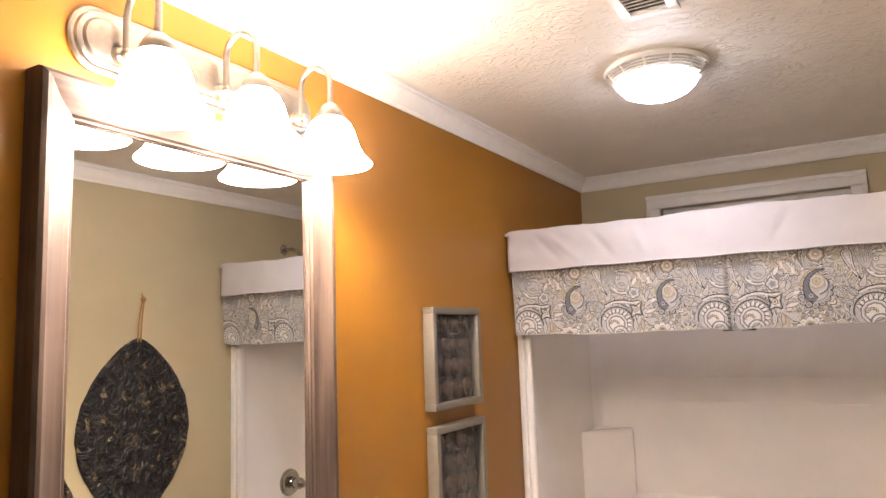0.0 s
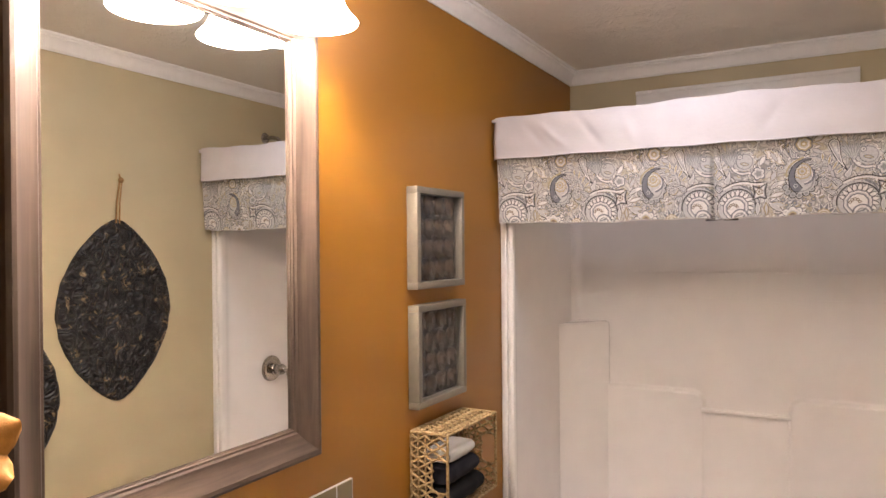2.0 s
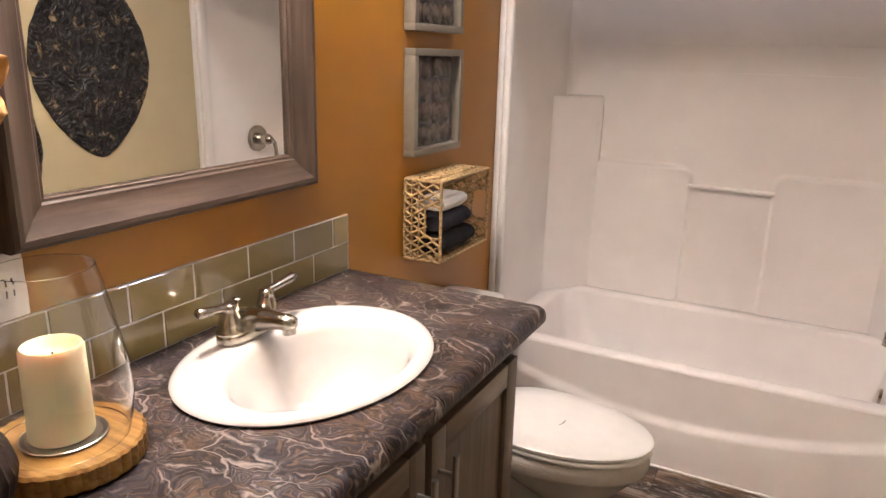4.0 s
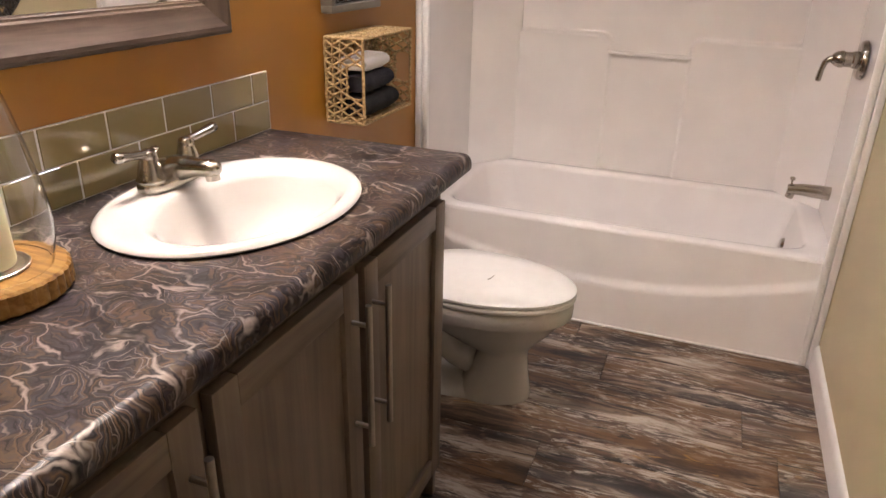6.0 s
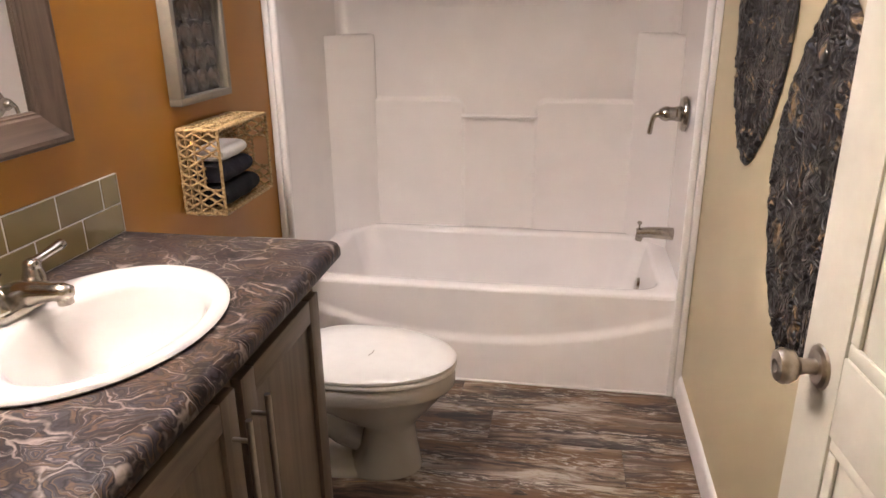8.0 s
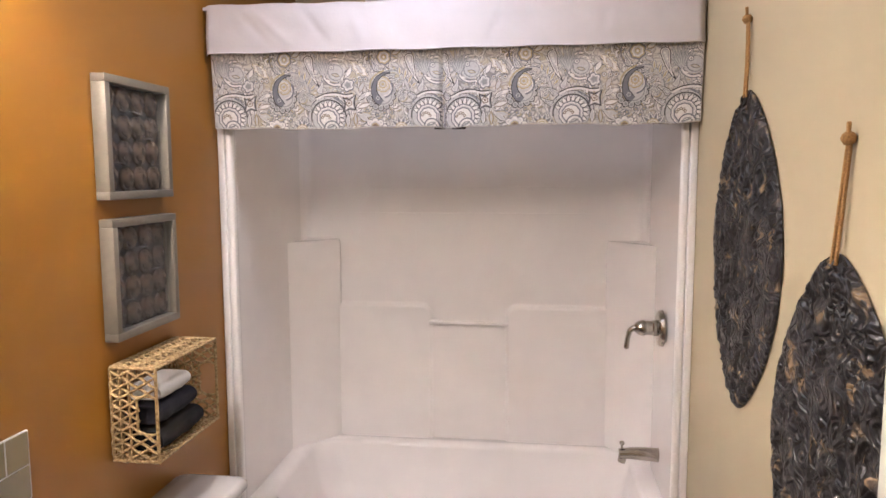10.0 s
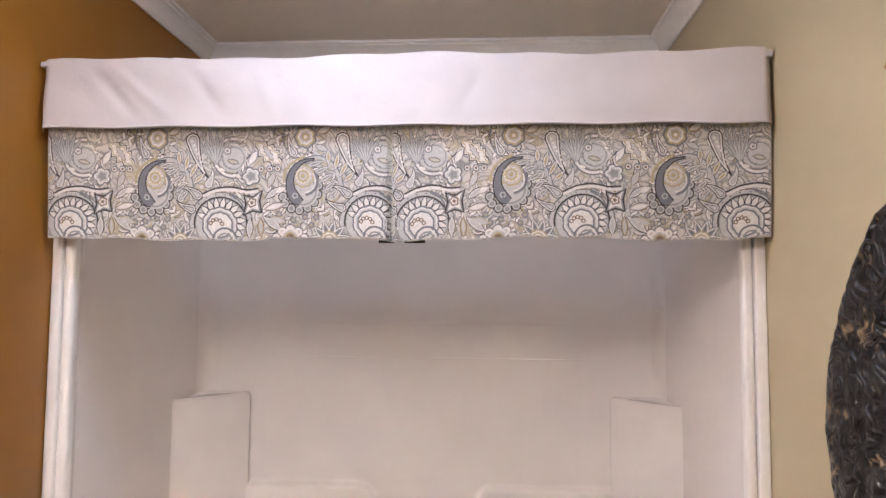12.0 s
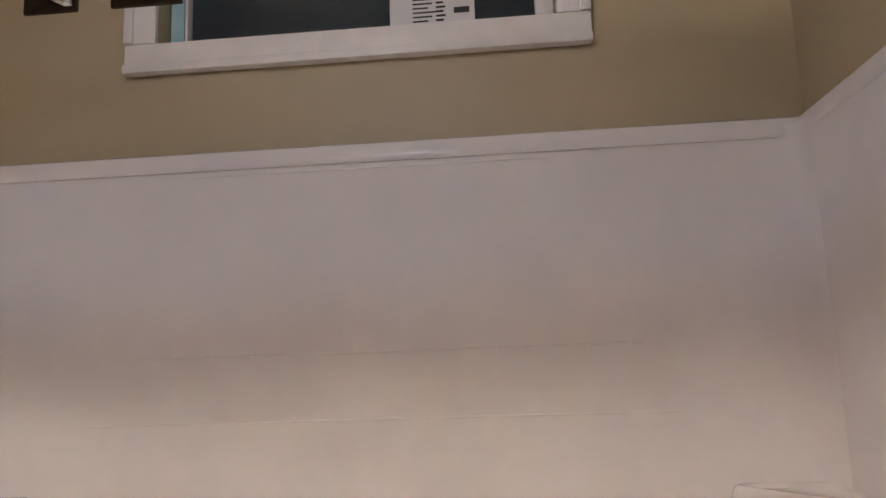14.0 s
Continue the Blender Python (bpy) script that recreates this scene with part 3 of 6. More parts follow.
def surround():
    ob = thing("tub_surround", (W / 2, 0.7, RIM), "glossy white moulded fibreglass tub surround with corner shelves", "tub surround")
    top = 1.884
    part("back_panel", sheet(260, 300, lambda s, t: (SX0 + s * (SX1 - SX0), SY - wall_relief(SX0 + s * (SX1 - SX0), RIM + t * (top - RIM)), RIM + t * (top - RIM)),
                             back=lambda s, t: (SX0 + s * (SX1 - SX0), SY + 0.010, RIM + t * (top - RIM))), FIBREGLASS, ob, smooth=60)
    for side in (0, 1):
        xa, xb = (0.001, SX0) if side == 0 else (SX1, W - 0.001)

        def inner(s, t, xb=xb, xa=xa, side=side):
            y, z = 0.02 + s * (SY - 0.02), RIM + t * (top - RIM)
            lip = 0.022 * (1 - step(0.02, 0.09, y))
            return ((SX0 + lip) if side == 0 else (SX1 - lip), y, z)

        def outer(s, t, side=side):
            return (0.001 if side == 0 else W - 0.001, 0.02 + s * (SY - 0.02), RIM + t * (top - RIM))

        part("side_panel", sheet(50, 30, inner, back=outer), FIBREGLASS, ob, smooth=60)
    lip = [(0.002, 0), (0.0185, 0.0), (0.0205, 0.003), (0.0205, 0.012), (0.019, 0.018), (0.018, 0.026), (0.015, 0.034), (0.008, 0.038), (0.002, 0.038)]
    z = 1.863
    part("top_flange", sweep(lip, [(0, 0.02, z), (0, BACK, z)], lambda i: ((1, -1 if i else 0, 0), (0, 0, 1))), FIBREGLASS, ob)
    part("top_flange", sweep(lip, [(0, BACK, z), (W, BACK, z)], lambda i: ((-1 if i else 1, -1, 0), (0, 0, 1))), FIBREGLASS, ob)
    part("top_flange", sweep(lip, [(W, BACK, z), (W, 0.02, z)], lambda i: ((-1, 0 if i else -1, 0), (0, 0, 1))), FIBREGLASS, ob)
    for side in (0, 1):
        plan = [(0.003, 0.560), (0.040, 0.606), (0.146, 0.724), (0.204, SY + 0.004), (0.003, SY + 0.006)]
        cx, cy = 0.05, 0.74
        loops = []
        for z, k in ((RIM + 0.001, 1.0), (1.276, 1.0), (1.286, 0.992), (1.294, 0.972), (1.299, 0.93), (1.299, 0.88), (1.294, 0.78)):
            ring = [(cx + (x - cx) * k, cy + (y - cy) * k, z) for x, y in smooth_loop(plan, 6)]
            loops.append([(x if side == 0 else W - x, y, z) for x, y, z in (ring if side == 0 else ring[::-1])])
        part("corner_shelf", loft(loops), FIBREGLASS, ob, "moulded corner column with a small shelf on top", 80)
    bar = tube([(0.592, BACK - 0.051, 0.936), (0.938, BACK - 0.051, 0.936)], 0.0085, 12)
    part("washcloth_bar", bar, FIBREGLASS, ob, "moulded white washcloth bar")
    for x0, x1, z in ((0.30, 1.24, 1.527), (0.26, 1.28, 1.414), (0.45, 1.10, 1.853)):
        part("moulded_rib", tube([(x0, SY, z), (x1, SY, z)], 0.0015, 8), FIBREGLASS, ob)
    for x in (0.0, 1.0):
        a = [(0.001, 0.0235), (0.024, 0.048)]
        for k, (u0, u1) in enumerate(a):
            p0, p1 = (u0, u1) if x == 0 else (W - u1, W - u0)
            part("trim_strip", box(p0, p1, -0.012 + 0.006 * k, 0.022, 0.0, 1.862, 0.003 if k == 0 else 0.009, 3), TRIM, ob, "white vertical edge trim")


bathtub()
surround()

# ---- tub fittings on the east panel ----


def fittings():
    fx, fy = SX1 - 0.006, 0.36
    east_axis = pose(fx, fy, 1.02, 0, -90, 0)
    v = thing("shower_valve", (fx, fy, 1.02), "brushed nickel shower valve with a drooping lever", "shower valve")
    part("escutcheon", lathe([(0, 0.020), (0.052, 0.020), (0.062, 0.017), (0.066, 0.011), (0.067, 0)], east_axis, 40), NICKEL, v)
    part("valve_body", lathe([(0.029, 0.018), (0.029, 0.034), (0.026, 0.038), (0.026, 0.062), (0.029, 0.064), (0.029, 0.074), (0.024, 0.088), (0.016, 0.099), (0, 0.103)], east_axis, 28), NICKEL, v)
    part("lever", tube([(fx - 0.090, fy, 1.02), (fx - 0.106, fy, 1.017), (fx - 0.118, fy, 1.006), (fx - 0.124, fy, 0.980), (fx - 0.128, fy, 0.945), (fx - 0.1285, fy, 0.940)], [0.013, 0.0115, 0.010, 0.009, 0.010, 0.006], 12), NICKEL, v)
    s = thing("tub_spout", (fx, fy, 0.538), "brushed nickel tub spout with a diverter knob", "tub spout")
    bm = tube([(fx - 0.002, fy, 0.538), (fx - 0.05, fy, 0.540), (fx - 0.10, fy, 0.541), (fx - 0.145, fy, 0.537)], [0.026, 0.025, 0.022, 0.019], 18)
    part("spout", bm, NICKEL, s)
    part("outlet_lip", tube([(fx - 0.130, fy, 0.538), (fx - 0.134, fy, 0.513), (fx - 0.136, fy, 0.505)], [0.016, 0.015, 0.014], 14), NICKEL, s)
    part("diverter_knob", lathe([(0.004, 0), (0.004, 0.018), (0.009, 0.020), (0.010, 0.027), (0.006, 0.031), (0, 0.032)], pose(fx - 0.135, fy, 0.555), 14), NICKEL, s)
    h = thing("overhead_shower", (W, 0.36, 2.19), "small nickel shower head on a bent wall arm", "shower")
    part("flange", lathe([(0, 0.01), (0.024, 0.008), (0.03, 0)], pose(W - 0.001, 0.36, 2.225, 0, -90, 0), 20), NICKEL, h)
    part("arm", tube([(W - 0.003, 0.36, 2.225), (W - 0.05, 0.36, 2.2252), (W - 0.085, 0.36, 2.217), (W - 0.115, 0.36, 2.190)], 0.010, 12), NICKEL, h)
    part("rose", lathe([(0.010, 0.0), (0.014, -0.015), (0.030, -0.045), (0.034, -0.052), (0.030, -0.056), (0, -0.054)], pose(W - 0.112, 0.36, 2.193, 0, 40, 0), 24), NICKEL, h)


fittings()

# ---- valance ----
VX0, VX1, VZ0, VZ1, VZ2 = 0.002, 1.536, 1.729, 1.968, 2.110
PLEAT = 0.762
KX0, KX1 = 0.017, 1.533


def skirt_y(x, z):
    """The front of the hanging print at x, z."""
    y = -0.068 - 0.0025 * math.sin(x * 21 + 0.7) - 0.0015 * math.sin(x * 47 + z * 6)
    hang = (VZ1 - z) / (VZ1 - VZ0)
    y += 0.018 * math.exp(-((x - PLEAT) / 0.007) ** 2) * (0.35 + 0.65 * hang)
    y -= 0.0006 * math.exp(-((x - PLEAT - 0.02) / 0.012) ** 2)
    return y + 0.014 * hang


def hem(x):
    return 0.003 * step(0.77, 0.86, x) + 0.003 * math.sin(x * 13) + 0.002 * math.sin(x * 37 + 1)


def band_y(x, z):
    t = (z - VZ1) / (VZ2 - VZ1)
    w = noise.noise((x * 7 + z * 5, z * 9 - x * 3, 3.3)) * 0.006
    crease = 0.0
    for cx, slope, amp in ((0.17, 0.9, 0.006), (0.23, 1.1, -0.005), (0.37, 0.7, 0.005), (0.50, 0.35, -0.004), (0.93, -0.5, 0.004), (1.25, -0.2, 0.003)):
        d = (x - cx) + slope * (z - (VZ1 + 0.07))
        crease += amp * math.exp(-(d / 0.016) ** 2) * math.sin(math.pi * max(0.0, min(1.0, t)))
    return -0.093 + 0.004 * t + (w + crease) * math.sin(math.pi * min(1, 0.15 + t * 0.85))


def band_top(x):
    return 0.004 * math.sin(x * 9 + 0.4) + 0.002 * math.sin(x * 31) + (0.0025 if x > 0.3 else 0)


def fabric_ground():
    k = Mat("paisley_ground", 0.9)
    flat = k.pos((1, 0, 1))
    warp = k.vmath("ADD", flat, k.vmath("MULTIPLY", k.noise(flat, 16, 2, color=True), (0.07, 0.0, 0.07)))
    curl = k.math("FRACT", k.math("MULTIPLY", k.voronoi(warp, 21, "F1"), 5.5))
    base = k.ramp(k.noise(k.pos(), 40, 3), (0.3, (0.47, 0.455, 0.445)), (0.7, (0.56, 0.54, 0.515)))
    c = k.mix(k.ramp(curl, (0.30, 0.0), (0.38, 1.0), (0.62, 1.0), (0.70, 0.0)), base, (0.60, 0.57, 0.53))
    c = k.mix(k.ramp(curl, (0.0, 1.0), (0.09, 0.9), (0.15, 0.0), (0.92, 0.0), (1.0, 1.0)), c, (0.25, 0.24, 0.235))
    c = k.mix(k.ramp(k.voronoi(warp, 44), (0.0, 0.9), (0.03, 0.6), (0.06, 0.0)), c, (0.28, 0.265, 0.26))
    tint = k.ramp(k.noise(flat, 22, 2), (0.55, 0.0), (0.62, 0.55))
    k.color(k.mix(tint, c, (0.46, 0.39, 0.25)))
    k.bump(k.noise(k.pos(), 600, 2), 0.3, 0.001)
    return k.m


INKS = {"ground": fabric_ground()}
for ink, col in (("dark", (0.045, 0.041, 0.045)), ("slate", (0.185, 0.190, 0.215)), ("grey", (0.30, 0.30, 0.305)), ("pale", (0.51, 0.505, 0.505)),
                 ("cream", (0.72, 0.70, 0.675)), ("straw", (0.44, 0.37, 0.23)), ("taupe", (0.22, 0.165, 0.12))):
    INKS[ink] = plain("print_" + ink, col, 0.9, vary=0.12, scale=150, bump=0.2)
INK_SLOT = {n: i for i, n in enumerate(INKS)}


class Print:
    """Flat motifs laid on the skirt, each a little proud of the one below."""

    def __init__(self):
        self.verts, self.faces, self.slots, self.layer = [], [], [], 0

    def place(self, u, v, lift):
        x = min(KX1 - 0.002, max(KX0 + 0.002, u))
        z = min(VZ1 - 0.001, max(VZ0 + 0.003, VZ0 + v))
        tz = (z - VZ0) / (VZ1 - VZ0)
        return (x, skirt_y(x, z) - lift, z + hem(x) * (1 - tz))

    def fill(self, pts, ink, lift):
        us, vs = [p[0] for p in pts], [p[1] for p in pts]
        if max(us) < KX0 or min(us) > KX1 or max(vs) < 0.002:
            return
        c = (sum(us) / len(us), sum(vs) / len(vs))
        n = len(pts)
        rings = 1 + int(max(max(us) - min(us), max(vs) - min(vs)) / 0.014)
        i = len(self.verts)
        self.verts.append(self.place(*c, lift))
        for r in range(1, rings + 1):
            f = r / rings
            self.verts += [self.place(c[0] + (u - c[0]) * f, c[1] + (v - c[1]) * f, lift) for u, v in pts]
        for k in range(n):
            j = (k + 1) % n
            self.faces.append((i, i + 1 + j, i + 1 + k))
            self.slots.append(INK_SLOT[ink])
            for r in range(rings - 1):
                a, b = i + 1 + r * n, i + 1 + (r + 1) * n
                self.faces.append((a + k, a + j, b + j, b + k))
                self.slots.append(INK_SLOT[ink])

    def strip(self, left, right, ink, lift, closed=False):
        i = len(self.verts)
        n = len(left)
        self.verts += [self.place(u, v, lift) for u, v in left] + [self.place(u, v, lift) for u, v in right]
        for k in range(n if closed else n - 1):
            j = (k + 1) % n
            self.faces.append((i + k, i + j, i + n + j, i + n + k))
            self.slots.append(INK_SLOT[ink])

    def line(self, pts, width, ink, lift, closed=False):
        """A band along a line; width is a number or a function of the share of its length."""
        left, right = [], []
        n = len(pts)
        for k, (u, v) in enumerate(pts):
            a = pts[k - 1] if k or closed else pts[k]
            b = pts[(k + 1) % n] if k + 1 < n or closed else pts[k]
            dx, dy = b[0] - a[0], b[1] - a[1]
            d = math.hypot(dx, dy) or 1
            w = (width(k / (n - 1)) if callable(width) else width) / 2
            left.append((u - dy / d * w, v + dx / d * w))
            right.append((u + dy / d * w, v - dx / d * w))
        self.strip(left, right, ink, lift, closed)

    def drop(self, u, v, length, fat, turn, curl=0.0, inks=("dark", "cream", "slate"), lift=0.0010, ring=0.0022):
        """A teardrop with its round end at u, v; its tip lies along turn and curls over."""
        spine = []
        for k in range(13):
            t = k / 12
            a = radians(turn) + curl * t * t
            spine.append((t, a))
        pts, x, y = [(u, v)], u, v
        for t, a in spine[1:]:
            x += math.cos(a) * length / 12
            y += math.sin(a) * length / 12
            pts.append((x, y))
        for j, ink in enumerate(inks):
            cut = ring * j

            def half(t, cut=cut):
                return max(0.0, (fat * math.sqrt(max(0, 1 - t)) * (1 - 0.55 * t) - cut)) * 2 * (1 if t < 0.999 else 0)

            self.line(pts[: 13 - 2 * j], lambda t, h=half, m=(12 - 2 * j) / 12: h(t * m), ink, lift + 0.00012 * j)
            self.fill([(u + (fat - cut) * math.cos(a), v + (fat - cut) * math.sin(a)) for a in (2 * math.pi * i / 16 for i in range(16))], ink, lift + 0.00012 * j)

    def disc(self, u, v, r, inks, lift=0.0011, ring=0.003, lobes=0, depth=0.0, n=28):
        for j, ink in enumerate(inks):
            rr = r - ring * j
            if rr <= 0.0005:
                break
            self.fill([(u + rr * (1 + depth * abs(math.sin(lobes * a / 2))) * math.cos(a), v + rr * (1 + depth * abs(math.sin(lobes * a / 2))) * math.sin(a)) for a in (2 * math.pi * i / n for i in range(n))], ink, lift + 0.00012 * j)

    def leaf(self, u, v, length, fat, turn, inks=("dark", "cream"), lift=0.0010, ring=0.002, jag=0):
        c, s = math.cos(radians(turn)), math.sin(radians(turn))
        for j, ink in enumerate(inks):
            pts = []
            n = 9
            for side in (1, -1):
                for k in range(n):
                    t = k / n if side == 1 else 1 - k / n
                    w = max(0.0, fat * math.sin(math.pi * t) ** 0.8 - ring * j)
                    if jag and k % 2:
                        w *= 0.55
                    p, q = t * length, side * w
                    pts.append((u + p * c - q * s, v + p * s + q * c))
            self.fill(pts, ink, lift + 0.00012 * j)

    def arc(self, u, v, r, a0, a1, width, ink, lift=0.0011, n=18):
        self.line([(u + r * math.cos(radians(a0 + (a1 - a0) * k / n)), v + r * math.sin(radians(a0 + (a1 - a0) * k / n))) for k in range(n + 1)], width, ink, lift)


PX = 0.000921


def paisley(pr, u0):
    """One repeat of the print, 355 units wide; u0 is where the flower in the curl of its large teardrop stands."""

    def at(px, py):
        return u0 + (px - 885) * PX, (368 - py) * PX

    def curve(pts, n=6):
        """A smooth line through points."""
        out = []
        for i in range(len(pts) - 1):
            a, b, c, d = pts[max(0, i - 1)], pts[i], pts[i + 1], pts[min(len(pts) - 1, i + 2)]
            for k in range(n):
                t = k / n
                out.append(tuple(0.5 * (2 * b[q] + (c[q] - a[q]) * t + (2 * a[q] - 5 * b[q] + 4 * c[q] - d[q]) * t * t + (3 * b[q] - a[q] - 3 * c[q] + d[q]) * t ** 3) for q in (0, 1)))
        return [at(*p) for p in out + [pts[-1]]]

    def stroke(pts, width, ink, lift):
        pr.line(curve(pts), width * PX, ink, lift)

    def body(left, right, ink, lift, inset=0.0):
        """The area between two edges, drawn in by inset from both."""
        a, b = curve(left), curve(right)
        l2, r2 = [], []
        for p, q in zip(a, b):
            d = math.hypot(q[0] - p[0], q[1] - p[1]) or 1e-6
            f = min(0.5, inset * PX / d)
            l2.append((p[0] + (q[0] - p[0]) * f, p[1] + (q[1] - p[1]) * f))
            r2.append((q[0] + (p[0] - q[0]) * f, q[1] + (p[1] - q[1]) * f))
        pr.strip(l2, r2, ink, lift)

    def dot(px, py, r, inks, lift, ring=2.0, lobes=0, depth=0.0, n=24):
        pr.disc(*at(px, py), r * PX, inks, lift, ring * PX, lobes, depth, n)

    def blade(px, py, length, fat, turn, inks, lift=0.0010, ring=2.0, jag=0):
        pr.leaf(*at(px, py), length * PX, fat * PX, turn, inks, lift, ring * PX, jag)

    def tear(px, py, length, fat, turn, curl, inks, lift=0.0012, ring=2.2):
        pr.drop(*at(px, py), length * PX, fat * PX, turn, curl, inks, lift, ring * PX)

    rng = random.Random(5)
    for k in range(95):
        dot(705 + rng.random() * 355, 110 + rng.random() * 258, 3.0 + 2.2 * rng.random(), (rng.choice(("grey", "slate", "straw", "cream", "taupe")), rng.choice(("cream", "pale"))), 0.0006, 1.6, 5, 0.4, 15)
    for k in range(120):
        px, py, a = 705 + rng.random() * 355, 105 + rng.random() * 262, 360 * rng.random()
        r, span = 8 + 13 * rng.random(), 110 + 100 * rng.random()
        pr.arc(*at(px, py), r * PX, a, a + span, 3.0 * PX, rng.choice(("cream", "cream", "pale", "straw")), 0.00066, 10)
        pr.arc(*at(px, py), (r + 2.6) * PX, a, a + span, 1.7 * PX, rng.choice(("slate", "dark", "grey", "slate")), 0.00070, 10)
        if k % 3 == 0:
            blade(px, py, 20 + 8 * rng.random(), 5.0, a, (rng.choice(("slate", "dark", "taupe")), "cream"), 0.00074, 1.6)
    # round paisley with triple outline, a seed and a flower
    for r, w, ink in ((47, 3.0, "slate"), (42, 5.0, "cream"), (37, 3.4, "slate"), (31, 4.0, "pale")):
        pr.arc(*at(1068, 178), r * PX, 80, 292, w * PX, ink, 0.0008)
    dot(1070, 180, 30, ("pale", "grey", "pale"), 0.00078, 3)
    for k in range(9):
        a = radians(95 + k * 20)
        dot(1068 + 25 * math.cos(a), 178 - 25 * math.sin(a), 2.0, ("slate",), 0.0011)
    dot(1056, 163, 8, ("slate", "cream", "grey"), 0.0011, 2.4, 5, 0.2)
    blade(1054, 184, 32, 6.5, -14, ("slate", "straw", "pale"), 0.0011)
    # fan of seeds above it
    for k in range(6):
        blade(1030, 196, 88 - 4 * abs(k - 2), 5.6, 128 - k * 13, ("slate", "pale", "grey"), 0.0009, 1.6)
    # long beaded paisley
    tear(976, 140, 98, 17, -78, 0.55, ("dark", "cream", "grey", "pale"), 0.0011, 2.8)
    for k in range(7):
        dot(974 + k * 4.6, 142 + k * 9.5, 3.4 - 0.25 * k, ("cream",), 0.0017)
    # ivy leaf
    dot(1112, 222, 17, ("slate", "cream", "pale", "grey"), 0.0011, 3.2, 5, 0.42, 30)
    stroke([(1098, 232), (1080, 246), (1052, 250)], 3.0, "grey", 0.0010)
    # jagged leaf with veins
    blade(772, 142, 84, 25, -42, ("dark", "cream", "straw", "cream"), 0.0012, 3.2, 1)
    blade(790, 150, 46, 9, -58, ("taupe", "pale"), 0.0018, 2.2, 1)
    blade(758, 196, 38, 9, 60, ("slate", "cream"), 0.0011)
    for px in (786, 806, 824):
        dot(px, 206, 8, ("slate", "cream", "taupe"), 0.0010, 2.4)
    # peony, its stem and a slate paisley at the head
    dot(890, 134, 24, ("slate", "straw", "cream", "pale", "straw", "cream"), 0.0012, 4.0, 7, 0.2)
    stroke([(842, 108), (838, 140), (850, 172), (872, 186)], 3.2, "slate", 0.0010)
    tear(862, 170, 52, 11, 118, -0.7, ("slate", "cream", "slate", "pale"), 0.0012, 2.4)
    blade(916, 126, 38, 10, 25, ("taupe", "straw", "cream"), 0.0011)
    blade(912, 152, 34, 8, -25, ("slate", "pale"), 0.0011)
    # crest and feathers behind the large teardrop
    stroke([(884, 186), (920, 180), (950, 194), (968, 222), (976, 250)], 8.0, "pale", 0.0009)
    stroke([(884, 184), (920, 177), (952, 191), (971, 220), (979, 250)], 2.6, "slate", 0.0010)
    for px, py, ln, tn in ((932, 190, 44, 196), (946, 202, 44, 204), (955, 218, 40, 212), (961, 236, 36, 220), (966, 254, 30, 226)):
        blade(px, py, ln, 6.6, tn, ("slate", "cream", "grey"), 0.0011, 1.9)
    for px, py, ln, tn in ((958, 212, 44, 78), (968, 228, 44, 62), (978, 240, 36, 44), (944, 198, 36, 92)):
        blade(px, py, ln, 7.0, tn, ("slate", "cream", "straw"), 0.0012, 2.0)
    # scalloped cloud under the teardrop
    for px, py in ((911, 228), (921, 246), (919, 266), (911, 284), (896, 297), (876, 303), (857, 299), (842, 288), (837, 272)):
        dot(px, py, 11.5, ("dark", "pale", "grey"), 0.0010, 2.8)
    dot(884, 258, 38, ("pale", "grey", "pale"), 0.0014, 4.0)
    pr.arc(*at(888, 236), 31 * PX, -85, 50, 6.0 * PX, "slate", 0.0018)
    pr.arc(*at(888, 236), 26 * PX, -85, 60, 3.0 * PX, "cream", 0.0019)
    dot(885, 224, 25, ("straw", "pale", "cream", "straw", "pale", "straw"), 0.0019, 4.0, 9, 0.12)
    for k in range(12):
        a = radians(30 * k)
        dot(885 + 17 * math.cos(a), 224 - 17 * math.sin(a), 3.0, ("straw", "cream"), 0.0027, 1.4)
    # large slate teardrop
    left = [(912, 183), (880, 188), (856, 207), (845, 236), (847, 266), (859, 287), (875, 292)]
    right = [(912, 187), (888, 194), (871, 210), (863, 232), (866, 252), (877, 268), (886, 280)]
    stroke([(838, 240), (842, 214), (860, 192), (890, 178)], 5.0, "straw", 0.0012)
    body(left, right, "dark", 0.0024, -1.2)
    body(left, right, "slate", 0.0026, 1.6)
    dot(866, 270, 5.5, ("pale", "slate"), 0.0029, 2.0, 5, 0.4, 15)
    # small paisleys
    tear(988, 266, 46, 12, 138, 0.9, ("dark", "cream", "slate", "pale"))
    tear(974, 298, 46, 11, 160, -0.6, ("dark", "cream", "slate", "pale"))
    tear(1013, 240, 42, 10.5, 62, 0.9, ("slate", "cream", "pale"))
    # scalloped fan under two bands
    for r, w, ink in ((73, 3.0, "slate"), (67, 7.0, "pale"), (61, 3.6, "dark")):
        pr.arc(*at(1042, 330), r * PX, -8, 190, w * PX, ink, 0.0010)
    for k in range(8):
        a = radians(25 + k * 19)
        dot(1042 + 67 * math.cos(a), 330 - 67 * math.sin(a), 1.9, ("slate",), 0.0013)
    dot(1042, 330, 60, ("grey", "pale"), 0.0009, 3.0)
    for k in range(11):
        a = 165 - k * 19
        blade(1042 + 30 * math.cos(radians(a)), 328 - 30 * math.sin(radians(a)), 29, 7.4, a - 12, ("dark", "cream"), 0.0013, 2.0)
    dot(1040, 332, 40, ("slate", "cream", "pale", "slate", "cream"), 0.0016, 3.6, 10, 0.06, 40)
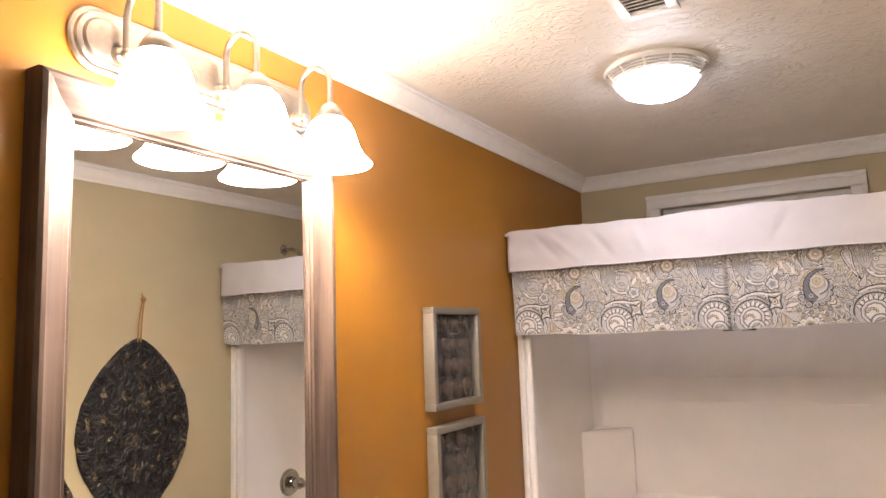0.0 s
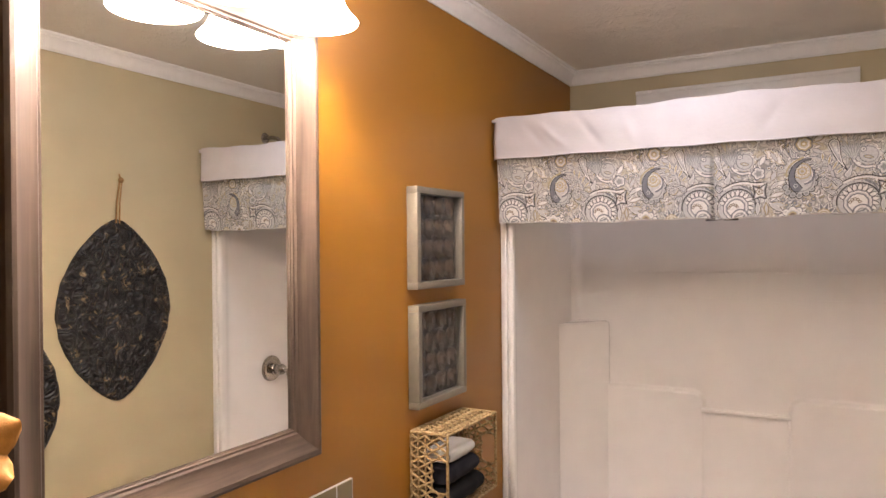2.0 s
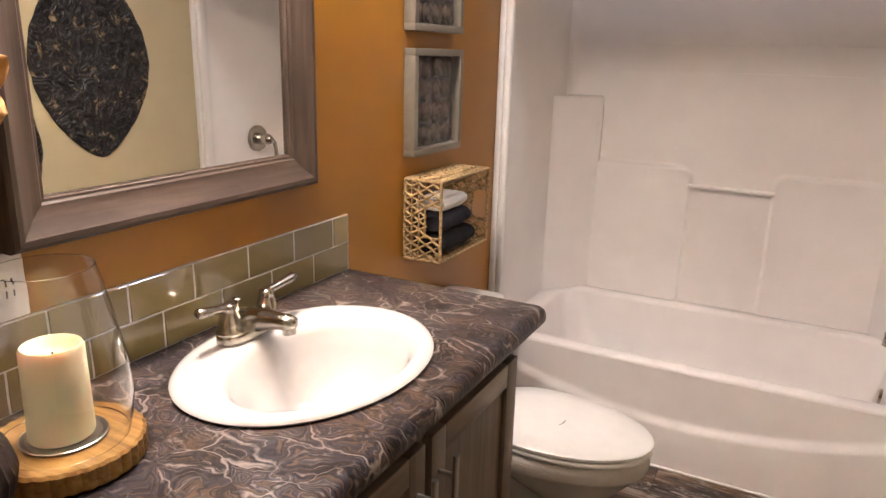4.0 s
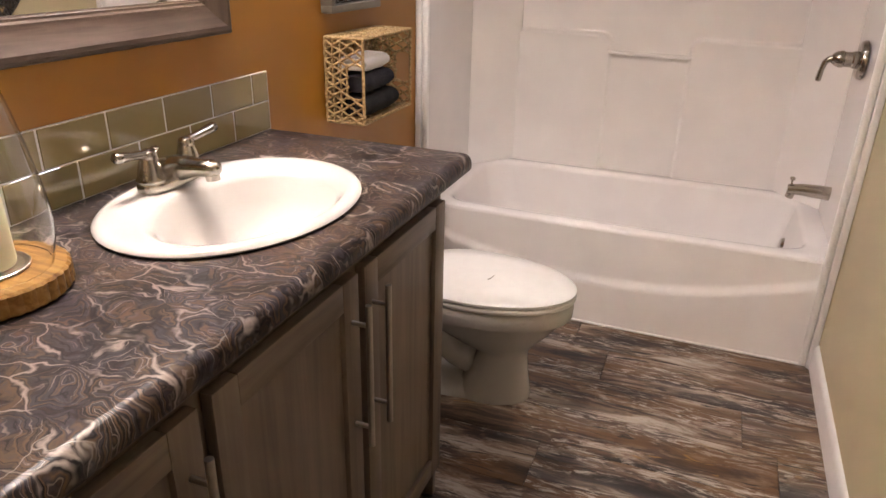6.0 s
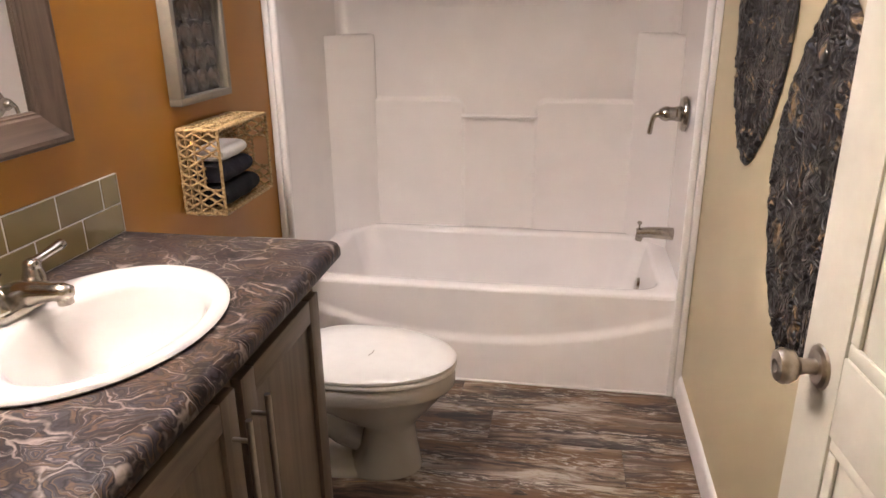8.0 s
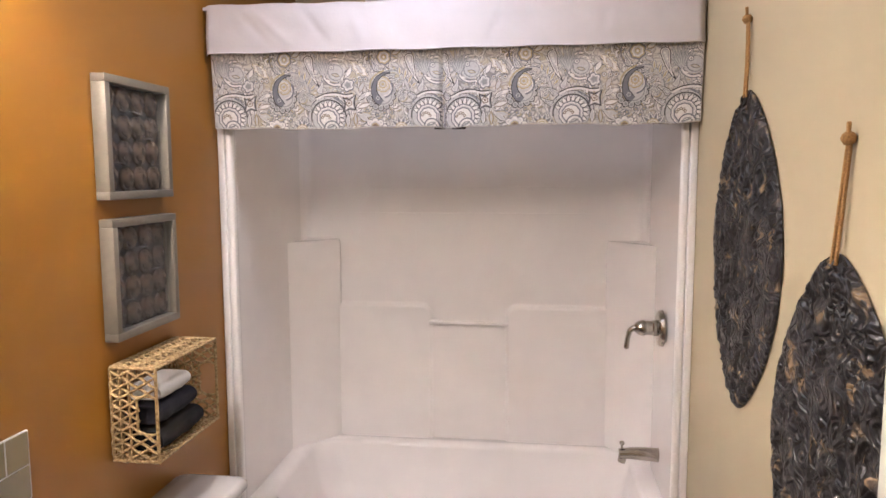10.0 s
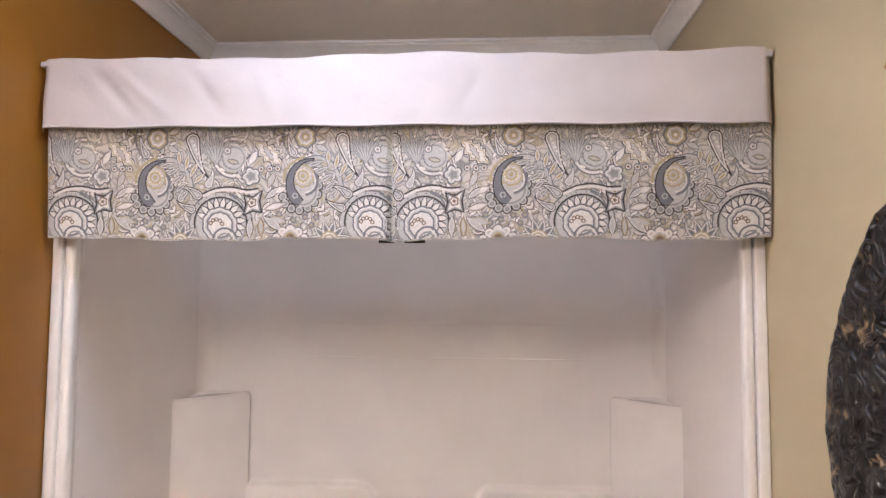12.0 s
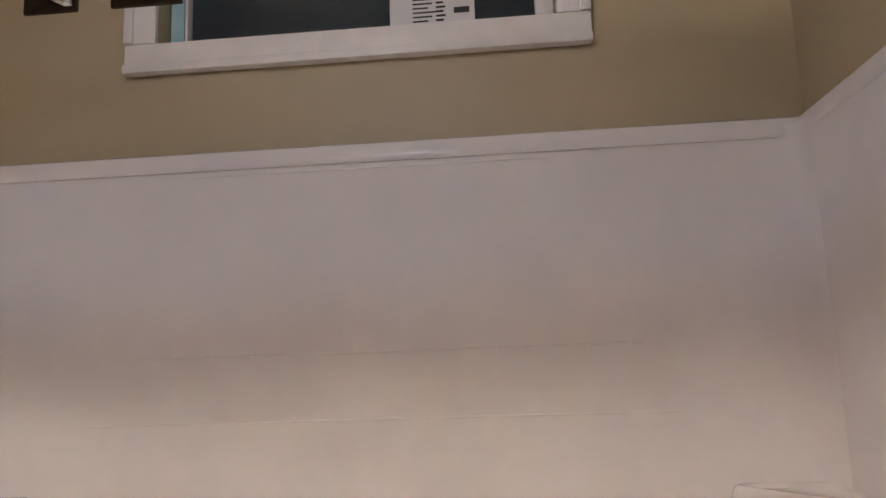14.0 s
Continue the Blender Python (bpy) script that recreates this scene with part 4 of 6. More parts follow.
    for k in range(5):
        a = radians(20 + 35 * k)
        dot(1032 + 14 * math.cos(a), 334 - 14 * math.sin(a), 5.0, ("taupe", "cream"), 0.0024, 2.6)
    for r, w, ink in ((27, 4.5, "slate"), (21, 4.0, "cream"), (15, 4.0, "grey")):
        pr.arc(*at(1052, 366), r * PX, 8, 176, w * PX, ink, 0.0026)
    # ribbon from the fan to the square flower
    upper = [(1000, 262), (1030, 249), (1066, 245), (1102, 252), (1128, 250)]
    stroke(upper, 3.6, "dark", 0.0013)
    stroke([(px, py + 6) for px, py in upper], 6.0, "cream", 0.0012)
    stroke([(1060, 262), (1084, 276), (1097, 300)], 3.6, "slate", 0.0013)
    for k in range(7):
        dot(1030 + 11 * k, 257 + 0.9 * abs(k - 2), 1.8, ("taupe",), 0.0016)
    # square flower
    for j, (ink, g) in enumerate((("dark", 0), ("grey", 4), ("cream", 8))):
        pr.fill([at(px, py) for px, py in ((1093 + g, 262 + g), (1116, 267 + g), (1140 - g, 253 + g), (1134 - g, 280), (1138 - g, 308 - g), (1116, 303 - g), (1092 + g, 312 - g), (1098 + g, 284))], ink, 0.0014 + 0.00014 * j)
    dot(1114, 282, 9, ("taupe", "cream", "taupe"), 0.0020, 2.8, 5, 0.35, 20)
    # leaves round the square flower
    for px, py, ln, ft, tn, inks in ((1144, 276, 44, 8.5, 38, ("dark", "cream", "pale")), (1142, 300, 52, 9, 14, ("taupe", "pale", "cream")), (1140, 316, 58, 10, -38, ("dark", "cream", "pale")),
                                     (1108, 364, 50, 9, 88, ("dark", "cream", "pale")), (1136, 364, 48, 8, 92, ("taupe", "straw", "pale")), (1150, 250, 40, 9, 66, ("taupe", "pale")), (1162, 262, 34, 8, 20, ("grey", "cream")), (1150, 322, 44, 9, -12, ("straw", "pale"))):
        blade(px, py, ln, ft, tn, inks, 0.0012, 2.0)
    # cloud flower at the hem
    for px, py, r in ((822, 366, 11), (836, 353, 12), (855, 348, 13), (874, 353, 12), (888, 366, 11)):
        dot(px, py, r, ("slate", "cream", "cream", "pale"), 0.0012, 2.6)
    dot(855, 366, 20, ("cream", "pale", "straw", "taupe"), 0.0016, 4.0, 6, 0.12)
    for px, py in ((812, 336), (838, 330), (862, 326), (890, 318), (905, 336), (800, 320), (916, 318), (828, 312)):
        dot(px, py, 6, ("slate", "grey", "straw"), 0.0010, 2.0, 5, 0.45, 15)
    # lotus at the hem
    for k in range(6):
        blade(946, 372, 48, 10, 170 - k * 32, ("slate", "cream", "grey", "slate"), 0.0011, 2.4)
    dot(946, 370, 19, ("straw", "cream", "straw", "cream", "straw"), 0.0016, 3.4, 9, 0.12)


def valance():
    ob = thing("valance", (W / 2, -0.03, VZ0), "box valance with a white band over grey paisley cotton", "valance")
    part("backing_board", box(VX0 + 0.004, VX1 - 0.004, -0.046, -0.016, VZ1 - 0.04, VZ2 - 0.006, 0.002), TRIM, ob)

    def skirt(off):
        def fn(s, t):
            x = KX0 + s * (KX1 - KX0)
            z = VZ0 + t * (VZ1 - VZ0)
            y = skirt_y(x, z)
            return (x, y + off, z + hem(x) * (1 - t))
        return fn

    sk = part("skirt", sheet(300, 10, skirt(0.0), back=skirt(0.0014)), INKS["ground"], ob, "grey paisley cotton with a centre pleat", 60)
    pr = Print()
    for u0 in (-0.073, 0.254, 0.575, 0.682, 1.011, 1.340, 1.667):
        lo, hi = (-1, PLEAT) if u0 < 0.6 else (PLEAT, 9)
        old, first = len(pr.verts), len(pr.faces)
        paisley(pr, u0)
        for k in range(len(pr.faces) - 1, first - 1, -1):
            f = pr.faces[k]
            xs = [pr.verts[i][0] for i in f]
            if not lo <= sum(xs) / len(xs) <= hi:
                del pr.faces[k], pr.slots[k]
        for i in range(old, len(pr.verts)):
            x, y, z = pr.verts[i]
            if not lo <= x <= hi:
                nx = min(hi, max(lo, x))
                pr.verts[i] = (nx, skirt_y(nx, z) + (y - skirt_y(x, z)), z)
    keep = [k for k, f in enumerate(pr.faces) if len({round(pr.verts[i][0], 5) for i in f}) > 1 and len({round(pr.verts[i][2], 5) for i in f}) > 1]
    me = bpy.data.meshes.new("paisley_print")
    me.from_pydata(pr.verts, [], [pr.faces[k] for k in keep])
    for m in INKS.values():
        me.materials.append(m)
    me.polygons.foreach_set("material_index", [pr.slots[k] for k in keep])
    me.update()
    pat = new("paisley_print", me)
    pat.parent = sk
    tagged(pat, "woven-look paisley, leaf and flower print", "", "", "stuff")

    def band(off):
        def fn(s, t):
            x = VX0 - 0.002 + s * (VX1 - VX0 + 0.004)
            z = VZ1 - 0.006 + t * (VZ2 - VZ1 + 0.006)
            wrap = max(0, 0.016 - (x - VX0)) + max(0, 0.016 - (VX1 - x))
            return (min(W - 0.001, max(0.001, x)), band_y(x, z) + off + wrap * 1.6, z + band_top(x) * t + 0.0015 * math.sin(x * 25) * (1 - t))
        return fn

    bd = part("white_band", sheet(220, 26, band(0.0), back=band(0.0025)), WHITE_CLOTH, ob, "creased white cotton band", 60)
    part("hem_seam", tube([(x, band_y(x, VZ1) - 0.0012, VZ1 + 0.0015 * math.sin(x * 25) - 0.004) for x in (0.02 + i * 0.0148 for i in range(101))], 0.0022, 6), WHITE_CLOTH, bd)
    part("top_board", sheet(60, 1, lambda s, t: (VX0 + 0.003 + s * (VX1 - VX0 - 0.006), -0.089 + t * 0.075, VZ2 - 0.004 + band_top(VX0 + s * (VX1 - VX0))), back=lambda s, t: (VX0 + 0.003 + s * (VX1 - VX0 - 0.006), -0.089 + t * 0.075, VZ2 - 0.012)), WHITE_CLOTH, ob)
    for px, pw in ((PLEAT - 0.013, 0.017), (PLEAT + 0.047, 0.022)):
        part("pleat_flap", box(px - pw, px + pw, -0.034, -0.031, VZ0 - 0.005, VZ0 + 0.06, 0.001), plain("pleat_lining", (0.05, 0.034, 0.024), 0.9, vary=0.4, scale=90), ob, "brown underside of the pleat")


valance()

# ---- vanity ----
CTR_Z, CTR_T, CTR_X, CTR_Y1, CTR_Y0 = 0.911, 0.040, 0.558, -0.962, -2.36
SINK = (0.272, -1.458)


def counter():
    """A laminate top with a rolled front edge and a hole for the sink."""
    r = 0.022
    z0, z1 = CTR_Z - CTR_T, CTR_Z
    prof = [(CTR_X - r, z1)] + [(CTR_X - r + r * math.cos(a), z1 - r + r * math.sin(a)) for a in (radians(90 - 15 * i) for i in range(1, 7))]
    prof += [(CTR_X, z0 + 0.006), (CTR_X - 0.004, z0), (CTR_X - 0.03, z0)]
    bm = bmesh.new()
    ya, yb = CTR_Y0, CTR_Y1
    front = [[bm.verts.new((x, y, z)) for x, z in prof] for y in (ya, yb)]
    for i in range(len(prof) - 1):
        bm.faces.new((front[0][i], front[0][i + 1], front[1][i + 1], front[1][i]))
    n = 48
    hole = [bm.verts.new((x, y, z1)) for x, y in oval(SINK[0], SINK[1], 0.19, 0.235, n)]
    edge_pts = []
    x0, x1 = 0.002, CTR_X - r
    for k in range(n):
        a = 2 * math.pi * k / n
        c, s = math.cos(a), math.sin(a)
        t = min(((x1 if c > 0 else x0) - SINK[0]) / c if abs(c) > 1e-6 else 9, ((yb if s > 0 else ya) - SINK[1]) / s if abs(s) > 1e-6 else 9)
        edge_pts.append((SINK[0] + t * c, SINK[1] + t * s))
    rim = [bm.verts.new((x, y, z1)) for x, y in edge_pts]
    for k in range(n):
        j = (k + 1) % n
        bm.faces.new((hole[k], hole[j], rim[j], rim[k]))
    for cx, cy in ((x0, ya), (x0, yb), (x1, ya), (x1, yb)):
        corner = bm.verts.new((cx, cy, z1))
        near = sorted(range(n), key=lambda k: (edge_pts[k][0] - cx) ** 2 + (edge_pts[k][1] - cy) ** 2)
        a = min((k for k in range(n) if abs(edge_pts[k][0] - cx) < 1e-6), key=lambda k: abs(edge_pts[k][1] - cy))
        b = min((k for k in range(n) if abs(edge_pts[k][1] - cy) < 1e-6), key=lambda k: abs(edge_pts[k][0] - cx))
        bm.faces.new((rim[a], rim[b], corner))
    for y, fl in ((ya, front[0]), (yb, front[1])):
        a, b = bm.verts.new((x0, y, z1)), bm.verts.new((x0, y, z0))
        bm.faces.new([a] + fl + [b])
    bmesh.ops.remove_doubles(bm, verts=bm.verts, dist=0.0002)
    bmesh.ops.recalc_face_normals(bm, faces=bm.faces)
    ob = part("countertop", bm, LAMINATE, None, "", 40)
    tagged(ob, "dark brown marbled laminate countertop with a rolled front edge", "countertop")


def shaker_door(name, y0, y1, z0, z1, parent, drawer=False):
    """A framed door on the front of the cabinet; y0 < y1."""
    x0, x1 = 0.531, 0.550
    st = 0.052
    d = part(name, box(x0, x1 - 0.010, y0 + 0.004, y1 - 0.004, z0 + 0.004, z1 - 0.004), CABINET, parent)
    part("stile", box(x0, x1, y0, y0 + st, z0, z1, 0.002), CABINET, d)
    part("stile", box(x0, x1, y1 - st, y1, z0, z1, 0.002), CABINET, d)
    part("rail", box(x0, x1 - 0.0003, y0 + st, y1 - st, z0, z0 + st, 0.002), CABINET_H, d)
    part("rail", box(x0, x1 - 0.0003, y0 + st, y1 - st, z1 - st, z1, 0.002), CABINET_H, d)
    return d


def pull(parent, y, z0, z1):
    bm = tube([(0.582, y, z0), (0.582, y, z1)], 0.006, 12)
    h = part("bar_pull", bm, SATIN, parent, "long satin nickel bar pull")
    for z in (z0 + 0.04, z1 - 0.04):
        part("post", tube([(0.549, y, z), (0.582, y, z)], 0.0045, 10), SATIN, h)


def vanity():
    ya, yb = CTR_Y0 + 0.012, -1.085
    ob = thing("vanity_cabinet", (0.27, (ya + yb) / 2, 0), "grey-brown stained wooden vanity cabinet with framed doors", "vanity")
    zt = CTR_Z - CTR_T - 0.001
    part("side_panel", box(0.003, 0.53, yb - 0.018, yb, 0.001, zt, 0.001), CABINET, ob)
    part("side_panel", box(0.003, 0.53, ya, ya + 0.018, 0.001, zt, 0.001), CABINET, ob)
    part("toe_kick", box(0.44, 0.455, ya + 0.018, yb - 0.018, 0.001, 0.095), DARK, ob)
    part("bottom", box(0.003, 0.51, ya + 0.018, yb - 0.018, 0.095, 0.113), CABINET, ob)
    part("back", box(0.003, 0.010, ya + 0.018, yb - 0.018, 0.113, zt), CABINET, ob)
    for y0, y1, z0, z1 in ((ya + 0.018, yb - 0.018, 0.825, zt), (ya + 0.018, yb - 0.018, 0.113, 0.15), (yb - 0.06, yb - 0.018, 0.15, 0.825), (-1.535, -1.470, 0.15, 0.825), (-1.93, -1.89, 0.15, 0.825), (ya + 0.018, ya + 0.06, 0.15, 0.825)):
        part("face_frame", box(0.511, 0.5295, y0, y1, z0, z1), CABINET, ob)
    d1 = shaker_door("door", -1.492, -1.108, 0.118, 0.845, ob)
    pull(d1, -1.465, 0.515, 0.806)
    d2 = shaker_door("door", -1.898, -1.515, 0.118, 0.845, ob)
    pull(d2, -1.541, 0.513, 0.802)
    d3 = shaker_door("door", ya + 0.03, -1.924, 0.118, 0.845, ob)
    pull(d3, -1.951, 0.51, 0.80)


counter()
vanity()


def sink():
    cx, cy = SINK
    ob = thing("sink", (cx, cy, CTR_Z), "oval white porcelain drop-in sink", "sink")
    loops = []
    # outer lip, deck and bowl
    for rx, ry, z, sx in ((0.196, 0.252, 0.000, 0), (0.204, 0.261, 0.002, 0), (0.207, 0.264, 0.006, 0), (0.203, 0.261, 0.011, 0), (0.193, 0.252, 0.014, 0), (0.180, 0.240, 0.0135, 0.002),
                          (0.150, 0.212, 0.009, 0.028), (0.143, 0.203, 0.004, 0.030), (0.136, 0.190, -0.008, 0.030), (0.125, 0.172, -0.045, 0.030), (0.105, 0.140, -0.085, 0.028),
                          (0.075, 0.095, -0.118, 0.024), (0.040, 0.048, -0.132, 0.02), (0.022, 0.022, -0.135, 0.02)):
        loops.append([(x, y, CTR_Z + z) for x, y in oval(cx + sx, cy, rx * 1.035, ry * 1.035, 64, 2.0)])
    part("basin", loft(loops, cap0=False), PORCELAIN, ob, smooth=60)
    part("drain", lathe([(0, -0.002), (0.018, -0.001), (0.022, 0.002), (0.023, 0)], pose(cx + 0.02, cy, CTR_Z - 0.132), 24), NICKEL, ob, "nickel drain")


def faucet():
    x, y, z = 0.112, -1.446, CTR_Z + 0.0135
    ob = thing("faucet", (x, y, z), "brushed nickel two-handle centreset faucet", "faucet")
    base = [[(px, py, z + h) for px, py in oval(x, y, 0.030 - k, 0.080 - k, 40, 2.6)] for h, k in ((0, 0.001), (0.004, 0), (0.016, 0.0005), (0.024, 0.004), (0.028, 0.010))]
    part("base_plate", loft(base), NICKEL, ob, smooth=50)
    part("spout", tube([(x - 0.020, y, z + 0.018), (x - 0.004, y, z + 0.028), (x + 0.020, y, z + 0.037), (x + 0.050, y, z + 0.043), (x + 0.078, y, z + 0.045), (x + 0.094, y, z + 0.046), (x + 0.108, y, z + 0.044), (x + 0.115, y, z + 0.041)],
                       [0.020, 0.031, 0.029, 0.023, 0.0185, 0.0195, 0.017, 0.008], 20), NICKEL, ob, smooth=60)
    part("aerator", tube([(x + 0.098, y, z + 0.040), (x + 0.100, y, z + 0.021)], [0.0145, 0.0135], 16), NICKEL, ob)
    for k in (-1, 1):
        hy = y + k * 0.052
        hub = part("handle_hub", lathe([(0.027, 0), (0.0275, 0.005), (0.0235, 0.011), (0.0225, 0.020), (0.0205, 0.034), (0.0165, 0.047), (0.0155, 0.054), (0.0165, 0.058), (0.0135, 0.066), (0.006, 0.071), (0, 0.0715)], pose(x, hy, z + 0.020), 28), NICKEL, ob)
        part("lever", tube([(x, hy - k * 0.004, z + 0.079), (x + 0.001, hy + k * 0.014, z + 0.083), (x + 0.003, hy + k * 0.040, z + 0.087), (x + 0.005, hy + k * 0.066, z + 0.092), (x + 0.006, hy + k * 0.079, z + 0.0945), (x + 0.0063, hy + k * 0.084, z + 0.0952)],
                           [0.0125, 0.0092, 0.0092, 0.0112, 0.0112, 0.006], 14), NICKEL, hub, smooth=60)
    rod = part("lift_rod", tube([(x - 0.026, y, z + 0.02), (x - 0.030, y, z + 0.066)], 0.0024, 8), NICKEL, ob)
    part("knob", lathe([(0.0028, 0), (0.004, 0.006), (0.0085, 0.010), (0.009, 0.013), (0.006, 0.015), (0, 0.0155)], pose(x - 0.030, y, z + 0.063), 14), NICKEL, rod)
    ob.scale = (1, 1, 0.87)


sink()
faucet()

# ---- mirror ----
MY0, MY1, MZ0, MZ1, MF = -1.843, -1.128, 1.167, 2.186, 0.074


def mirror():
    ob = thing("wall_mirror", (0.02, -1.45, MZ0), "large wall mirror in a wide grey-brown wooden frame", "mirror")
    part("glass", box(0.010, 0.014, MY0 + MF - 0.008, MY1 - MF + 0.008, MZ0 + MF - 0.008, MZ1 - MF + 0.008), MIRROR, ob, "silvered mirror glass", 0)
    # (inward from the outer edge, out from the wall)
    prof = [(0, 0.002), (0, 0.038), (0.003, 0.046), (0.010, 0.050), (0.018, 0.049), (0.026, 0.043), (0.040, 0.034), (0.054, 0.029), (0.062, 0.028), (0.066, 0.024), (0.070, 0.0235), (0.072, 0.019), (MF, 0.018), (MF, 0.0145), (0.068, 0.0085), (0.066, 0.002)]
    for name, ax, a, b, inw, ka, kb in (("frame_bottom", 1, (0, MY0, MZ0), (0, MY1, MZ0), (0, 0, 1), 1, -1), ("frame_top", 1, (0, MY0, MZ1), (0, MY1, MZ1), (0, 0, -1), 1, -1),
                                        ("frame_side", 2, (0, MY0, MZ0), (0, MY0, MZ1), (0, 1, 0), 1, -1), ("frame_side", 2, (0, MY1, MZ0), (0, MY1, MZ1), (0, -1, 0), 1, -1)):
        way = (Vector(b) - Vector(a)).normalized()
        bm = bmesh.new()
        rings = [[bm.verts.new(Vector(p) + Vector(inw) * u + way * (k * u + 0.0002 * k) + Vector((w, 0, 0))) for u, w in prof] for p, k in ((a, ka), (b, kb))]
        skin(bm, rings)
        bm.faces.new(rings[0])
        bm.faces.new(rings[1][::-1])
        bmesh.ops.recalc_face_normals(bm, faces=bm.faces)
        part(name, bm, MIRROR_FRAME[ax], ob, smooth=25)


mirror()

# ---- vanity light ----


def vanity_light():
    ob = thing("vanity_light", (0.01, -1.43, 2.27), "brushed nickel three-lamp vanity light with lit frosted bell shades", "wall lamp")
    y0, y1, z0, z1, c = -1.785, -1.160, 2.215, 2.335, 0.060
    def ends(m):
        pts = []
        for cy, s in ((y1 - c, 1), (y0 + c, -1)):
            for i in range(13):
                a = radians(-90 + 15 * i)
                pts.append((cy + s * (c - m) * math.cos(a) * 0.9, (z0 + z1) / 2 + s * (c - m) * math.sin(a)))
        return pts

    loops = [[(x, y, z) for y, z in ends(m)] for x, m in ((0.001, 0), (0.006, 0), (0.009, 0.004), (0.009, 0.009), (0.014, 0.012), (0.016, 0.017), (0.016, 0.022), (0.022, 0.026), (0.023, 0.032))]
    part("back_plate", loft(loops), SATIN, ob, smooth=30)
    for ly in LAMP_Y:
        by = ly
        cup = part("arm_socket", lathe([(0.018, 0), (0.016, 0.012), (0.010, 0.016), (0.010, 0.030), (0.006, 0.033), (0, 0.033)], pose(0.022, by, 2.252, 0, 90, 0), 20), SATIN, ob)
        pts = []
        for i in range(19):
            t = i / 18
            a = math.pi * (1 - t)
            px = 0.040 + (LAMP_X - 0.040) * (0.5 + 0.5 * math.cos(a))
            pz = 2.322 + 0.045 * math.sin(a)
            pts.append((px, by + (ly - by) * t, pz))
        pts = [(0.040, by, 2.252), (0.040, by, 2.30)] + pts + [(LAMP_X, ly, 2.270)]
        part("arm", tube(pts, 0.0065, 12), SATIN, ob, "curved nickel arm")
        part("fitter", lathe([(0.010, 0.038), (0.016, 0.034), (0.024, 0.024), (0.027, 0.018), (0.027, 0.013), (0.031, 0.012), (0.031, 0.002), (0.029, 0)], pose(LAMP_X, ly, 2.232), 28), SATIN, ob)
        prof = [(0.028, 0.0), (0.034, -0.003), (0.044, -0.013), (0.053, -0.030), (0.059, -0.050), (0.065, -0.070), (0.075, -0.088), (0.088, -0.101), (0.092, -0.106), (0.090, -0.109),
                (0.084, -0.103), (0.071, -0.088), (0.061, -0.070), (0.055, -0.050), (0.049, -0.030), (0.040, -0.013), (0.028, -0.005)]
        sh = part("shade", lathe(prof, pose(LAMP_X, ly, 2.236), 40), SHADE, ob, "lit frosted glass bell shade", 60)
        part("bulb", lathe([(0, -0.094), (0.013, -0.091), (0.022, -0.080), (0.025, -0.067), (0.021, -0.050), (0.013, -0.034), (0.012, -0.015), (0, -0.012)], pose(LAMP_X, ly, 2.236), 20), BULB, sh, "glowing bulb", 60)


vanity_light()

# ---- ceiling fittings ----


def ceiling_light():
    cx, cy = 0.682, -0.487
    ob = thing("ceiling_fan_light", (cx, cy, CEIL), "round white bathroom fan with a lit dome lens", "ceiling lamp")
    m = pose(cx, cy, CEIL - 0.001)
    part("rim", lathe([(0.142, 0), (0.144, -0.006), (0.140, -0.012), (0.136, -0.013), (0.134, 0)], m, 56), TRIM, ob)
    for k, (r, z) in enumerate(((0.134, -0.017), (0.129, -0.023), (0.124, -0.029), (0.119, -0.035), (0.114, -0.041))):
        part("louvre_ring", lathe([(r, z), (r + 0.002, z - 0.0028), (r - 0.006, z - 0.0028), (r - 0.008, z)], m, 56, closed=True), TRIM, ob)
    # shade behind the louvres is put into the housing's grey colour
    part("housing", lathe([(0, -0.002), (0.118, -0.004), (0.104, -0.040), (0, -0.040)], m, 40), plain("shade_grey_housing", (0.45, 0.43, 0.40), 0.6), ob, "inside of the fan, its grey standing in for shade")
    for k in range(12):
        a = 2 * math.pi * k / 12
        c, s = math.cos(a), math.sin(a)
        part("rib", tube([(cx + 0.136 * c, cy + 0.136 * s, CEIL - 0.014), (cx + 0.110 * c, cy + 0.110 * s, CEIL - 0.046)], 0.004, 6), TRIM, ob)
    part("lens", lathe([(0.106, -0.041), (0.108, -0.046), (0.104, -0.056), (0.090, -0.070), (0.066, -0.082), (0.035, -0.089), (0, -0.091)], m, 48), DOME, ob, "lit white dome", 60)


def ceiling_vent():
    x0, x1, y0, y1 = 0.695, 0.826, -1.143, -0.848
    z = CEIL - 0.001
    ob = thing("ceiling_vent", ((x0 + x1) / 2, (y0 + y1) / 2, CEIL), "white metal ceiling register with slanted slats", "vent")
    part("backing", box(x0 + 0.02, x1 - 0.02, y0 + 0.02, y1 - 0.02, z - 0.002, z), DARK, ob)
    b = 0.024
    for a in ((x0, x1, y0, y0 + b), (x0, x1, y1 - b, y1), (x0, x0 + b, y0 + b, y1 - b), (x1 - b, x1, y0 + b, y1 - b)):
        part("frame", box(*a, z - 0.009, z, 0.002), TRIM, ob)
    for k in range(14):
        y = y0 + b + 0.010 + k * 0.0172
        bm = bmesh.new()
        bmesh.ops.create_cube(bm, size=1, matrix=pose((x0 + x1) / 2, y, z - 0.006, 35, 0, 0) @ Matrix.Diagonal((x1 - x0 - 2 * b, 0.013, 0.0015, 1)))
        part("slat", bm, TRIM, ob)


ceiling_light()
ceiling_vent()

# ---- toilet ----


